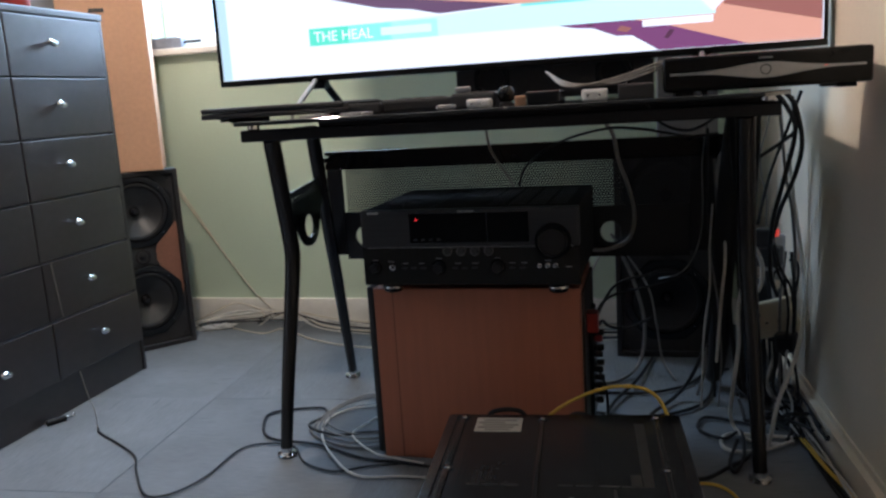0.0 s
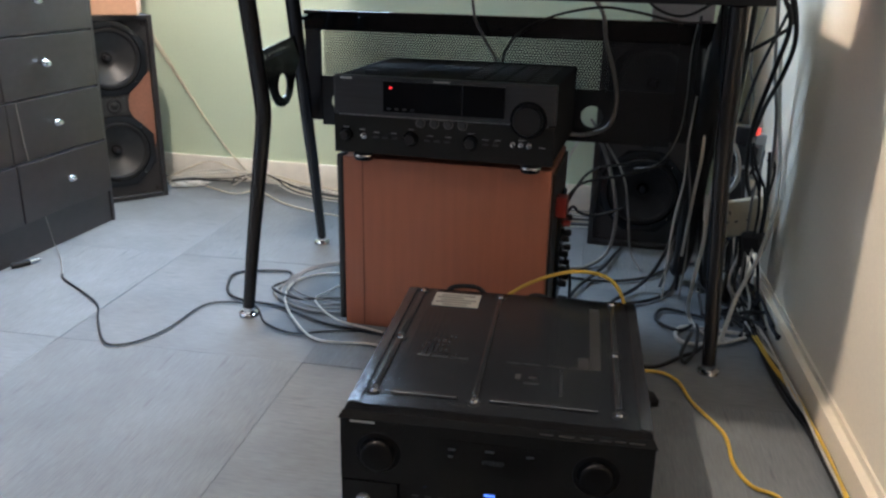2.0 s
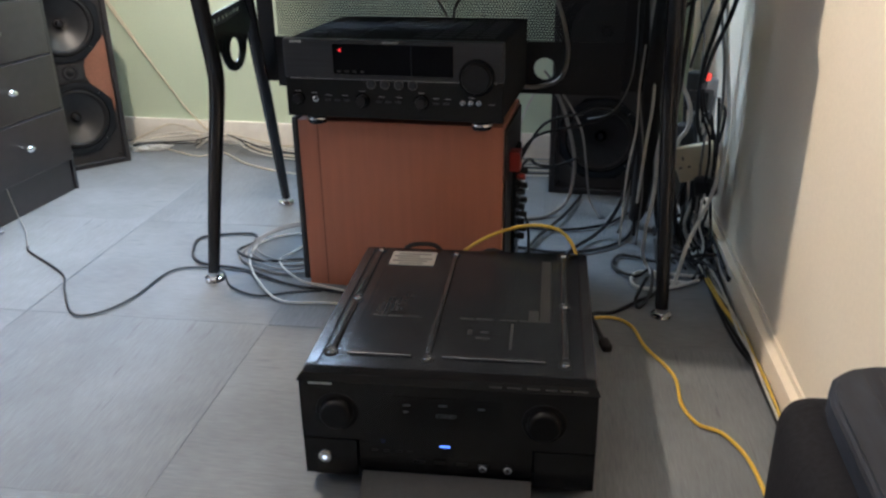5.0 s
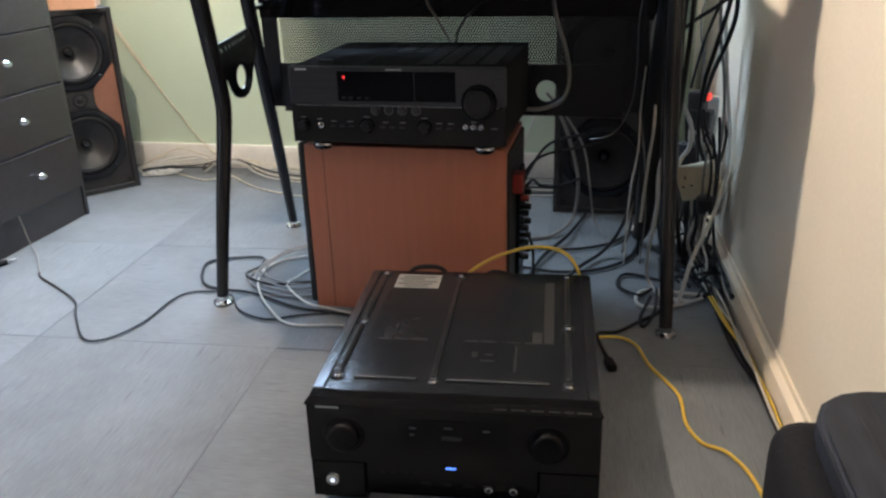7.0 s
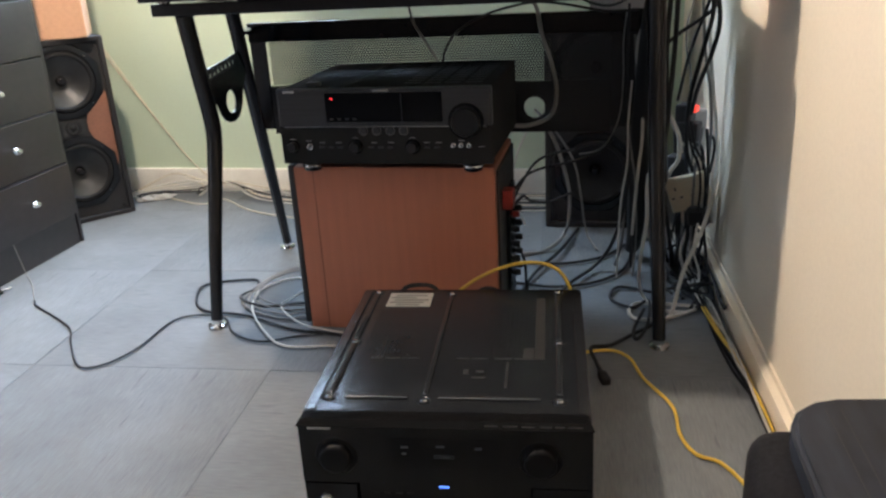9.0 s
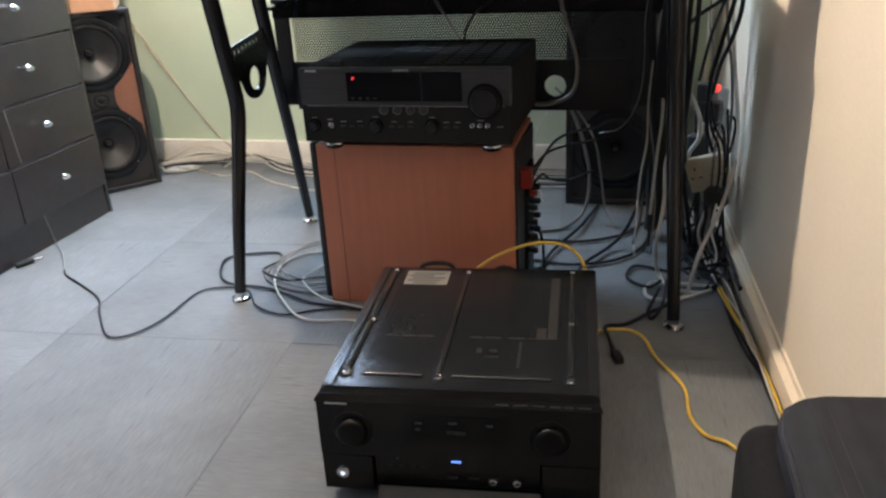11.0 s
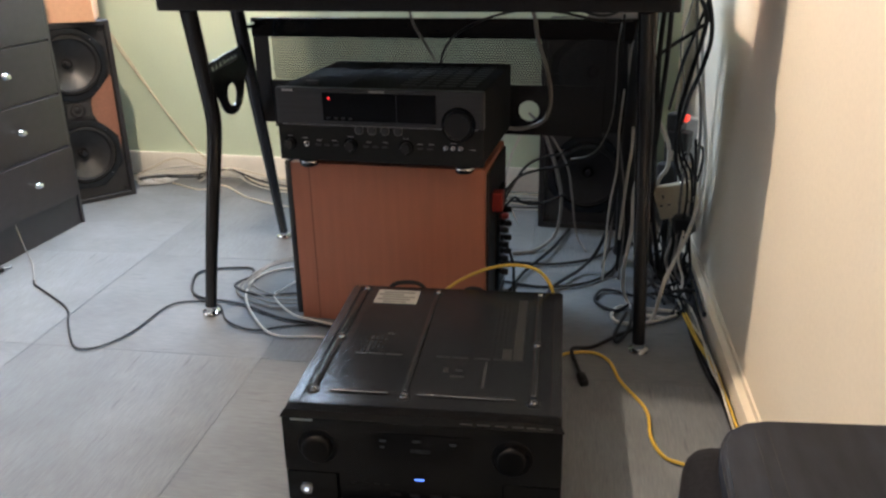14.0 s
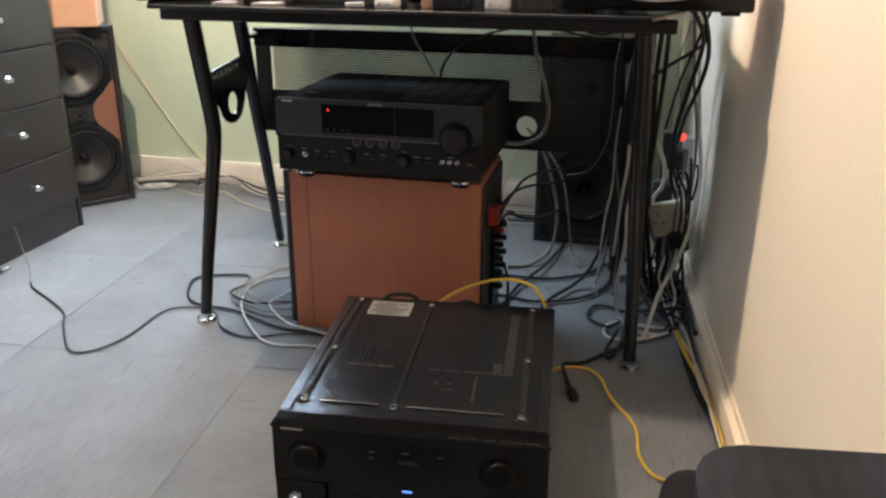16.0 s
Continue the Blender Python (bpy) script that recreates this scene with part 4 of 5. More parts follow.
# ---- television ----
def television():
    tv = thing("television", "large flat television switched on, standing on the glass desk", "television", pose(-0.055, 0.22, TOP_Z) @ Matrix.Scale(1.068, 4))
    x0, x1, z0, z1 = -0.122, 1.128, 0.072, 0.790
    part("housing", block(x0, x1, 0.004, 0.040, z0, z1, 0.005), MATT_BLACK, tv)
    part("back_cover", block(x0 + 0.25, x1 - 0.25, 0.040, 0.068, z0 + 0.05, z0 + 0.42, 0.012), MATT_BLACK, tv)
    for b in ((x0, x1, z0, z0 + 0.013), (x0, x1, z1 - 0.008, z1), (x0, x0 + 0.008, z0 + 0.0132, z1 - 0.0082), (x1 - 0.008, x1, z0 + 0.0132, z1 - 0.0082)):
        part("bezel", block(b[0], b[1], -0.004, 0.004, b[2], b[3], 0.002), GLOSS_BLACK, tv)
    screen = part("screen", block(x0 + 0.008, x1 - 0.008, 0.0, 0.0038, z0 + 0.013, z1 - 0.008), glow("bright_white_picture", (0.97, 1.0, 1.0), 4.5), tv, "bright white lit screen")
    def shape(name, pts, colour, strength, layer):
        part(name, prism(pts, 0, 0.0004, pose(0, -0.0004 * layer, 0) @ FACE), glow(name + "_light", colour, strength), screen)
    shape("edge_tint", [(x0 + 0.009, z0 + 0.014), (x0 + 0.030, z0 + 0.014), (x0 + 0.030, z1 - 0.01), (x0 + 0.009, z1 - 0.01)], (0.72, 0.97, 1.0), 3.6, 1)
    shape("studio_floor", [(0.30, 0.228), (0.556, 0.196), (0.73, 0.156), (0.83, 0.135), (0.98, 0.0858), (1.118, 0.0858), (1.118, 0.40), (0.10, 0.40)], (1.0, 0.47, 0.31), 3.6, 1)
    # upper picture is out of view, made dim so the screen throws less light
    shape("unseen_dim_area", [(x0 + 0.009, 0.40), (x1 - 0.009, 0.40), (x1 - 0.009, z1 - 0.009), (x0 + 0.009, z1 - 0.009)], (0.85, 0.62, 0.60), 1.3, 1)
    shape("studio_step", [(0.945, 0.162), (1.118, 0.120), (1.118, 0.40), (0.945, 0.40)], (1.0, 0.36, 0.28), 1.6, 2)
    shape("studio_shadow", [(0.155, 0.238), (0.26, 0.212), (0.33, 0.204), (0.39, 0.190), (0.556, 0.196), (0.30, 0.228), (0.16, 0.262)], (0.72, 0.36, 0.66), 0.9, 2)
    shape("studio_fringe", [(0.60, 0.153), (0.665, 0.139), (0.70, 0.136), (0.745, 0.118), (0.775, 0.117), (0.825, 0.0858), (0.99, 0.0858), (0.83, 0.135), (0.73, 0.156)], (0.95, 0.28, 0.72), 1.0, 2)
    shape("fringe_glint", [(0.745, 0.128), (0.765, 0.123), (0.775, 0.131), (0.755, 0.137)], (1.0, 0.36, 0.30), 1.6, 3)
    shape("fringe_fold", [(0.69, 0.141), (0.698, 0.140), (0.705, 0.150), (0.697, 0.152)], (0.5, 0.16, 0.32), 0.9, 3)
    shape("fringe_fold", [(0.835, 0.108), (0.843, 0.106), (0.855, 0.121), (0.846, 0.123)], (0.5, 0.16, 0.32), 0.9, 3)
    shape("caption_band", [(0.10, 0.146), (0.93, 0.146), (0.93, 0.194), (0.56, 0.194), (0.40, 0.186), (0.10, 0.181)], (0.72, 1.0, 0.95), 4.5, 4)
    shape("caption_edge", [(0.56, 0.190), (0.93, 0.190), (0.93, 0.195), (0.56, 0.195)], (0.28, 1.0, 0.86), 3.6, 5)
    shape("caption_box", [(0.100, 0.1455), (0.190, 0.1455), (0.190, 0.1815), (0.100, 0.1815)], (0.20, 1.0, 0.66), 3.6, 5)
    shape("caption_tint", [(0.190, 0.1455), (0.285, 0.1455), (0.285, 0.1815), (0.190, 0.1815)], (0.36, 1.0, 0.78), 4.0, 5)
    shape("caption_tail", [(0.285, 0.1455), (0.385, 0.1455), (0.385, 0.1815), (0.285, 0.1815)], (0.52, 1.0, 0.88), 4.2, 5)
    shape("diamond_mark", [(0.885, 0.192), (0.926, 0.150), (0.967, 0.192), (0.926, 0.234)], (1.0, 0.93, 1.0), 4.6, 6)
    shape("diamond_heart", [(0.906, 0.192), (0.926, 0.171), (0.946, 0.192), (0.926, 0.213)], (0.95, 0.62, 0.95), 4.0, 7)
    shape("tag_bar", [(0.795, 0.1310), (0.926, 0.1310), (0.926, 0.1440), (0.795, 0.1440)], (1.0, 0.97, 0.97), 4.6, 5)
    lettering("caption_text", "THE HEAL", 0.030, pose(0.110, -0.0024, 0.1535) @ FACE, glow("caption_text_light", (0.95, 1.0, 0.98), 5.4), screen)
    part("caption_bar", block(0.262, 0.372, -0.0028, -0.0023, 0.156, 0.172), glow("caption_bar_light", (0.80, 1.0, 0.95), 4.6), screen)
    for x in (0.105, 0.905):
        part("stand_foot", tube([(x - 0.012, -0.115, 0.005), (x, -0.008, 0.070), (x, 0.03, 0.088)], 0.0055, 4, 10), SILVER, tv, "angled metal stand foot", True)
        part("stand_foot", tube([(x + 0.012, 0.135, 0.005), (x, 0.045, 0.070), (x, 0.03, 0.088)], 0.0085, 4, 10), METAL_BLACK, tv, smooth=True)
        part("stand_bracket", block(x - 0.018, x + 0.018, 0.006, 0.036, 0.055, 0.073, 0.004), METAL_BLACK, tv)
    return tv


television()


# ---- things on the desk ----
def set_top_box():
    """Curved black front with a silver lens-shaped band; front at y = 0."""
    b = thing("set_top_box", "glossy black set-top box with a silver band on the desk", "set-top box", pose(0.829, -0.160, TOP_Z))
    w, h, d = 0.318, 0.064, 0.188
    case = block(0, w, 0.010, d, 0.006, h, 0.012, 4)
    part("case", case, GLOSS_BLACK, b, smooth=True)
    part("front", block(0.001, w - 0.001, 0.0, 0.012, 0.007, h - 0.001, 0.006, 3), GLOSS_BLACK, b, smooth=True)
    top = [(0.012 + (w - 0.024) * k / 24, 0.0365 + 0.0105 * math.exp(-((k - 12) / 5.0) ** 2)) for k in range(25)]
    low = [(0.012 + (w - 0.024) * k / 24, 0.0335 - 0.0115 * math.exp(-((k - 12) / 5.0) ** 2)) for k in range(24, -1, -1)]
    part("silver_band", prism(top + low, 0, 0.0012, FACE), SILVER, b, "silver lens-shaped band")
    part("ring_button", lathe([(0.0068, 0.0012), (0.0068, 0.0022), (0.0085, 0.0022), (0.0085, 0.0012)], pose(w / 2, 0, 0.0352) @ FACE, 28), INK_AND_HOLE_SHADE, b)
    part("badge", block(w / 2 - 0.010, w / 2 + 0.010, -0.0006, 0.0, 0.0525, 0.0550), INK, b)
    part("indicator", block(0.246, 0.250, -0.0019, -0.0012, 0.035, 0.0365), LED_NEON, b)
    for x in (0.02, w - 0.05):
        part("foot", block(x, x + 0.03, 0.02, 0.05, 0.0, 0.006, 0.002), RUBBER, b)
        part("foot", block(x, x + 0.03, d - 0.05, d - 0.02, 0.0, 0.006, 0.002), RUBBER, b)
    return b


set_top_box()

slab = thing("closed_laptop", "slim black closed laptop lying over the edge of the desk", "laptop", pose(-0.047, -0.125, TOP_Z + 0.0064, 0, 0, 0))
part("base", block(0, 0.30, 0, 0.22, 0.0, 0.011, 0.004), MATT_BLACK, slab)
part("lid", block(0.0, 0.30, 0.0, 0.22, 0.0114, 0.0215, 0.004), MATT_BLACK, slab)
for x in (0.03, 0.25):
    part("foot", block(x, x + 0.02, 0.02, 0.20, -0.0064, 0, 0.001), RUBBER, slab)
tray = thing("document_tray", "black plastic tray beside the laptop on the desk", "tray", pose(0.232, -0.10, TOP_Z))
part("tray", block(0, 0.085, 0, 0.18, 0, 0.021, 0.005), MATT_BLACK, tray)
part("lip", block(0.004, 0.081, 0.004, 0.176, 0.0212, 0.0245, 0.001), CASE_GREY, tray)


def small_block(name, label, category, x, y, w, d, h, mat, turn=0.0, bevel=0.004, extra=None):
    t = thing(name, label, category, pose(x, y, TOP_Z, 0, 0, turn))
    part("body", block(-w / 2, w / 2, -d / 2, d / 2, 0, h, min(bevel, h * 0.4)), mat, t)
    if extra:
        extra(t, w, d, h)
    return t


def keys(t, w, d, h):
    for i in range(3):
        for j in range(7):
            part("button", block(-w * 0.3 + i * w * 0.22, -w * 0.3 + i * w * 0.22 + w * 0.15, -d * 0.4 + j * d * 0.11, -d * 0.4 + j * d * 0.11 + d * 0.07, h, h + 0.0015, 0.0006, 1), RUBBER, t)


def prongs(t, w, d, h):
    for k in (-1, 1):
        part("pin", block(k * w * 0.22 - 0.002, k * w * 0.22 + 0.002, -d / 2 - 0.012, -d / 2, h * 0.4, h * 0.6, 0.0005, 1), CHROME, t)


small_block("paper", "small stack of white paper on the glass desk", "paper", 0.200, -0.140, 0.044, 0.05, 0.0055, PAPER, 4, 0.001)
small_block("paper", "small stack of white paper on the glass desk", "paper", 0.283, -0.140, 0.044, 0.05, 0.0055, PAPER, -6, 0.001)
small_block("remote_control", "long black remote control on the glass desk", "remote control", 0.385, -0.050, 0.155, 0.05, 0.024, MATT_BLACK, 3, 0.006, keys)
small_block("remote_control", "black remote control on the glass desk", "remote control", 0.497, -0.080, 0.085, 0.045, 0.028, MATT_BLACK, -5, 0.006, keys)
small_block("mains_adapter", "white plug-in mains adapter on the glass desk", "adapter", 0.513, -0.128, 0.044, 0.030, 0.016, ADAPTER_WHITE, 0, 0.005, prongs)
small_block("mains_adapter", "white plug-in mains adapter on the glass desk", "adapter", 0.715, -0.115, 0.044, 0.030, 0.021, ADAPTER_WHITE, 0, 0.005, prongs)
small_block("crumpled_tissue", "crumpled white tissue on the glass desk", "tissue", 0.452, -0.135, 0.035, 0.025, 0.009, PAPER, 20, 0.004)
small_block("hard_drive", "black external hard drive on the glass desk", "hard drive", 0.628, -0.095, 0.058, 0.09, 0.023, CASE_BLACK, 0, 0.004)
small_block("hard_drive", "black external hard drive on the glass desk", "hard drive", 0.785, -0.100, 0.060, 0.06, 0.026, MATT_BLACK, 0, 0.004)
small_block("wooden_block", "small brown wooden block on the glass desk", "block", 0.584, -0.112, 0.020, 0.022, 0.017, CARDBOARD, 10, 0.002)
ball = thing("webcam", "round black webcam on the glass desk", "webcam", pose(0.556, -0.095, TOP_Z))
part("ball", lathe([(0, 0.005), (0.011, 0.008), (0.0165, 0.018), (0.015, 0.028), (0.008, 0.035), (0, 0.036)], None, 24), GLOSS_BLACK, ball, smooth=True)
part("base", lathe([(0, 0), (0.014, 0), (0.014, 0.005), (0.006, 0.008), (0, 0.008)], None, 20), MATT_BLACK, ball, smooth=True)
clip_thing = thing("silver_clip", "small silver clip resting on a black remote control", "clip", pose(0.474, -0.085, TOP_Z + 0.0295))
part("clip", block(-0.014, 0.014, -0.006, 0.006, 0, 0.010, 0.003), SILVER, clip_thing)
sb = thing("centre_speaker", "wide matt black centre loudspeaker on the desk behind the television", "loudspeaker", pose(0.372, 0.300, TOP_Z))
part("case", block(0, 0.444, 0, 0.19, 0.006, 0.103, 0.004), MATT_BLACK, sb)
part("baffle", block(0.004, 0.440, -0.004, -0.0002, 0.010, 0.099, 0.001), BAFFLE, sb)
for x in (0.085, 0.359):
    driver(sb, x, 0.0545, 0.040, -0.0042, RUBBER)
for x in (0.02, 0.39):
    part("foot", block(x, x + 0.03, 0.02, 0.17, 0, 0.006, 0.001), RUBBER, sb)

sill_box = thing("router", "small grey plastic router on the window sill", "router", pose(-0.86, 1.085, 1.002, 0, 0, 12))
part("case", block(-0.05, 0.06, -0.02, 0.03, 0.0, 0.038, 0.006), material("grey_plastic", (0.20, 0.22, 0.26), 0.4), sill_box)
part("aerial", tube([(0.055, 0.0, 0.02), (0.12, 0.005, 0.022)], 0.005, 1, 8), RUBBER, sill_box)
cloth = bmesh.new()
for k in range(3):
    join(cloth, tube([(-0.955 + k * 0.014, 1.070 + 0.006 * k, 1.12), (-0.95 + k * 0.016, 1.066, 1.02), (-0.948 + k * 0.015, 1.068 - 0.004 * k, 0.93), (-0.95 + k * 0.013, 1.072, 0.865 + 0.01 * k)], 0.013, 4, 8))
tagged(part("hanging_cloth", cloth, OLIVE, smooth=True), "olive cloth hanging at the edge of the window", "cloth")


# ---- sofa corner ----
sofa = thing("armchair", "black upholstered armchair with leather arm pad by the cream wall", "armchair", pose(1.024, -1.055, 0, 0, 0, 2))
body = block(-0.013, 0.24, -0.95, 0.016, 0.03, 0.486, 0.030, 6)
part("arm", body, UPHOLSTERY, sofa, smooth=True)
pad = prism([(0.008, -0.95), (0.008, -0.040), (0.0105, -0.022), (0.017, -0.006), (0.029, 0.006), (0.046, 0.012), (0.245, 0.031), (0.245, -0.95)], 0.4865, 0.508)
bmesh.ops.bevel(pad, geom=[e for e in pad.edges if abs(e.verts[0].co.z - e.verts[1].co.z) < 0.001], offset=0.004, segments=3, affect="EDGES")
part("arm_pad", pad, LEATHER, sofa, "dark scuffed leather arm pad with a cut corner", True)
for x in (0.036, 0.046):
    part("pad_crease", tube([(x + 0.012, -0.93, 0.5079), (x + 0.004, -0.40, 0.5079), (x, -0.004, 0.5077)], 0.0005, 6, 6), RUBBER, sofa, "pressed crease", True)
part("seam", tube([(0.010, -0.93, 0.472), (0.006, -0.5, 0.474), (0.010, -0.03, 0.473)], 0.004, 4, 8), RUBBER, sofa, smooth=True)
for y in (-0.9, -0.08):
    part("leg", lathe([(0, 0), (0.018, 0), (0.022, 0.032), (0, 0.032)], pose(0.06, y, 0), 16), DARK_WOOD, sofa)


# ---- sockets and adapters by the wall ----
strip = thing("socket_strip", "white two-gang mains extension block hanging by the skirting", "extension block", pose(1.108, 0.395, 0.180, 0, -20, -28))
part("body", block(-0.066, 0.034, -0.012, 0.022, 0.0, 0.085, 0.006), PLASTIC_WHITE, strip)
for x in (-0.041, 0.010):
    # solid blocks, coloured dark as the shade within the holes
    for dx, dz, w, h in ((0, 0.058, 0.004, 0.009), (-0.011, 0.036, 0.008, 0.004), (0.011, 0.036, 0.008, 0.004)):
        part("socket_hole", block(x + dx - w / 2, x + dx + w / 2, -0.0128, -0.012, dz - h / 2, dz + h / 2), INK_AND_HOLE_SHADE, strip)
mp = thing("mains_plug", "black moulded mains plug under the extension block", "plug", pose(1.106, 0.352, 0.150, 0, -8, -24))
part("body", block(-0.024, 0.024, -0.014, 0.016, 0.0, 0.046, 0.006, 3), MATT_BLACK, mp, smooth=True)
part("grip", block(-0.017, 0.017, -0.0165, -0.0142, 0.008, 0.036, 0.001, 1), RUBBER, mp)
ad = thing("mains_adapter", "black plug-in adapter with a lit red switch by the corner", "adapter", pose(1.085, 0.50, 0.318, 0, 0, -25))
part("body", block(-0.030, 0.022, -0.012, 0.03, 0.0, 0.050, 0.005), MATT_BLACK, ad)
part("upper_body", block(-0.036, 0.004, -0.012, 0.03, 0.0505, 0.094, 0.005), MATT_BLACK, ad)
part("neon_switch", block(0.007, 0.019, -0.016, 0.006, 0.078, 0.094, 0.002), LED_NEON, ad, "lit red neon switch")
ad2 = thing("mains_adapter", "black round plug-in adapter beside the desk leg", "adapter", pose(1.062, 0.50, 0.20, 0, 0, -25))
part("body", block(-0.028, 0.028, -0.012, 0.03, 0.0, 0.085, 0.010, 3), MATT_BLACK, ad2, smooth=True)
bx = thing("socket_box", "grey plastic wall box behind hanging cables", "socket", pose(1.12, 0.62, 0.255, 0, 0, -35))
part("body", block(-0.05, 0.05, 0.0, 0.022, 0, 0.12, 0.005), material("grey_trunking", (0.40, 0.40, 0.37), 0.5), bx)
pl = thing("cable_plug", "small black and silver plug on the carpet at the chest", "plug", pose(-0.703, 0.115, 0.0, 0, 0, 62))
part("shell", tube([(-0.03, 0, 0.008), (0.0, 0, 0.008), (0.018, 0, 0.008)], 0.0075, 3, 12), RUBBER, pl, smooth=True)
part("pin", tube([(0.018, 0, 0.008), (0.042, 0, 0.008)], 0.004, 1, 10), CHROME, pl, smooth=True)
pl = thing("cable_plug", "black figure-eight mains plug lying on the carpet", "plug", pose(0.897, -0.155, 0.0, 0, 0, -72))
part("shell", block(-0.017, 0.019, -0.009, 0.009, 0.0, 0.016, 0.005, 3), RUBBER, pl, smooth=True)

# ---- cables ----
LOOSE = "loose cables round the desk"
cable("cable", "thin black wire trailing over the carpet to the desk", CABLE_BLACK, 0.0025,
      [(-0.56, 0.085, 0.004), (-0.534, 0.058, 0.004), (-0.442, 0.003, 0.004), (-0.358, -0.055, 0.004),
       (-0.300, -0.132, 0.004), (-0.216, -0.224, 0.004), (-0.164, -0.211, 0.004), (-0.131, -0.129, 0.004), (-0.123, 0.006, 0.004), (-0.075, 0.045, 0.004), (0.0, 0.036, 0.005), (0.059, -0.038, 0.004),
       (0.139, -0.071, 0.004), (0.21, -0.039, 0.004), (0.27, -0.02, 0.004)], group=LOOSE)
cable("cable", "thin grey wire hanging down the chest onto the carpet", CABLE_GREY, 0.0014,
      [(-0.722, 0.195, 0.42), (-0.722, 0.199, 0.369), (-0.722, 0.214, 0.23), (-0.720, 0.240, 0.096), (-0.700, 0.236, 0.02), (-0.652, 0.195, 0.003), (-0.59, 0.12, 0.003), (-0.56, 0.085, 0.004)], group=LOOSE)
cable("cable", "black mains lead looped on the carpet under the desk", CABLE_BLACK, 0.0034,
      [(0.36, -0.03, 0.005), (0.27, -0.016, 0.005), (0.18, -0.003, 0.005), (0.051, 0.053, 0.005), (-0.075, 0.073, 0.005), (-0.134, 0.152, 0.005), (-0.142, 0.228, 0.005), (-0.028, 0.269, 0.005),
       (0.001, 0.215, 0.005), (-0.006, 0.139, 0.012), (0.081, 0.085, 0.016), (0.173, 0.12, 0.012), (0.25, 0.13, 0.006)], group=LOOSE)
cable("cable", "dirty white flex curled on the carpet", CABLE_WHITE, 0.0026,
      [(0.42, -0.085, 0.005), (0.314, -0.077, 0.005), (0.202, -0.087, 0.005), (0.122, -0.02, 0.010), (0.053, 0.08, 0.014), (0.021, 0.2, 0.006), (0.049, 0.263, 0.005), (0.102, 0.293, 0.005), (0.2, 0.31, 0.005)], group=LOOSE)
cable("cable", "dirty white flex curled on the carpet", CABLE_WHITE, 0.0023, [(0.33, -0.03, 0.013), (0.27, -0.016, 0.014), (0.203, 0.011, 0.012), (0.130, 0.078, 0.020), (0.124, 0.163, 0.006), (0.150, 0.24, 0.005), (0.22, 0.29, 0.005)], group=LOOSE)
for k in range(4):
    s = 1 - 0.045 * k
    cable("cable", "coil of grey cable on the carpet beside the wooden speaker", CABLE_GREY, 0.0021,
          [(0.22, 0.42, 0.006), (0.07 * s + 0.02 * k, 0.371 * s, 0.006 + 0.006 * k), (0.01 + 0.013 * k, 0.276 * s, 0.006 + 0.007 * k), (0.001 + 0.014 * k, 0.14 + 0.004 * k, 0.006 + 0.006 * k),
           (0.053 + 0.008 * k, 0.08 + 0.006 * k, 0.006 + 0.007 * k), (0.143, 0.047 + 0.010 * k, 0.006 + 0.006 * k), (0.206, 0.062 + 0.010 * k, 0.008 + 0.005 * k), (0.26, 0.10, 0.008)], group=LOOSE)
for k, (m, r) in enumerate(((CABLE_BEIGE, 0.0030), (CABLE_WHITE, 0.0032), (CABLE_WHITE, 0.0026), (CABLE_BLACK, 0.0030), (CABLE_BEIGE, 0.0028), (CABLE_BLACK, 0.0024), (CABLE_WHITE, 0.0022))):
    rise = (0.075, 0.05, 0.03, 0.02, 0.055, 0.035, 0.065)[k]
    cable("cable", "old cable lying along the skirting board", m, r * 0.9,
          [(-0.86 + 0.02 * k, 1.0 - 0.012 * k, 0.005), (-0.76, 1.03 - 0.02 * k, 0.01 + rise * 0.5), (-0.68 + 0.03 * k, 1.055 - 0.012 * k, rise), (-0.565, 1.06 - 0.012 * k, 0.045 - 0.006 * k), (-0.45, 1.06 - 0.014 * k, 0.04 + 0.004 * k),
           (-0.30, 1.05 - 0.02 * k, 0.018), (-0.05, 1.03 - 0.02 * k, 0.006), (0.30, 1.04 - 0.02 * k, 0.006), (0.62, 1.03 - 0.025 * k, 0.006), (0.86, 1.05 - 0.02 * k, 0.006)], group=LOOSE, wander=0.012, seed=k)
cable("cable", "beige wire lying on the carpet near the skirting", CABLE_BEIGE, 0.0022, [(-0.663, 0.972, 0.004), (-0.517, 0.912, 0.004), (-0.459, 0.971, 0.004), (-0.317, 0.86, 0.004), (-0.162, 0.792, 0.004), (0.02, 0.76, 0.004)], group=LOOSE)
for k in range(2):
    cable("cable", "beige wire hanging slack down the green wall", CABLE_BEIGE, 0.0026 - 0.0006 * k,
          [(-1.02, 1.092, 0.76), (-0.985, 1.092, 0.66 + 0.006 * k), (-0.905, 1.092, 0.51 + 0.018 * k), (-0.832, 1.092, 0.397 + 0.014 * k), (-0.718, 1.092, 0.232), (-0.63, 1.086, 0.117), (-0.556, 1.075, 0.050)], group=LOOSE)
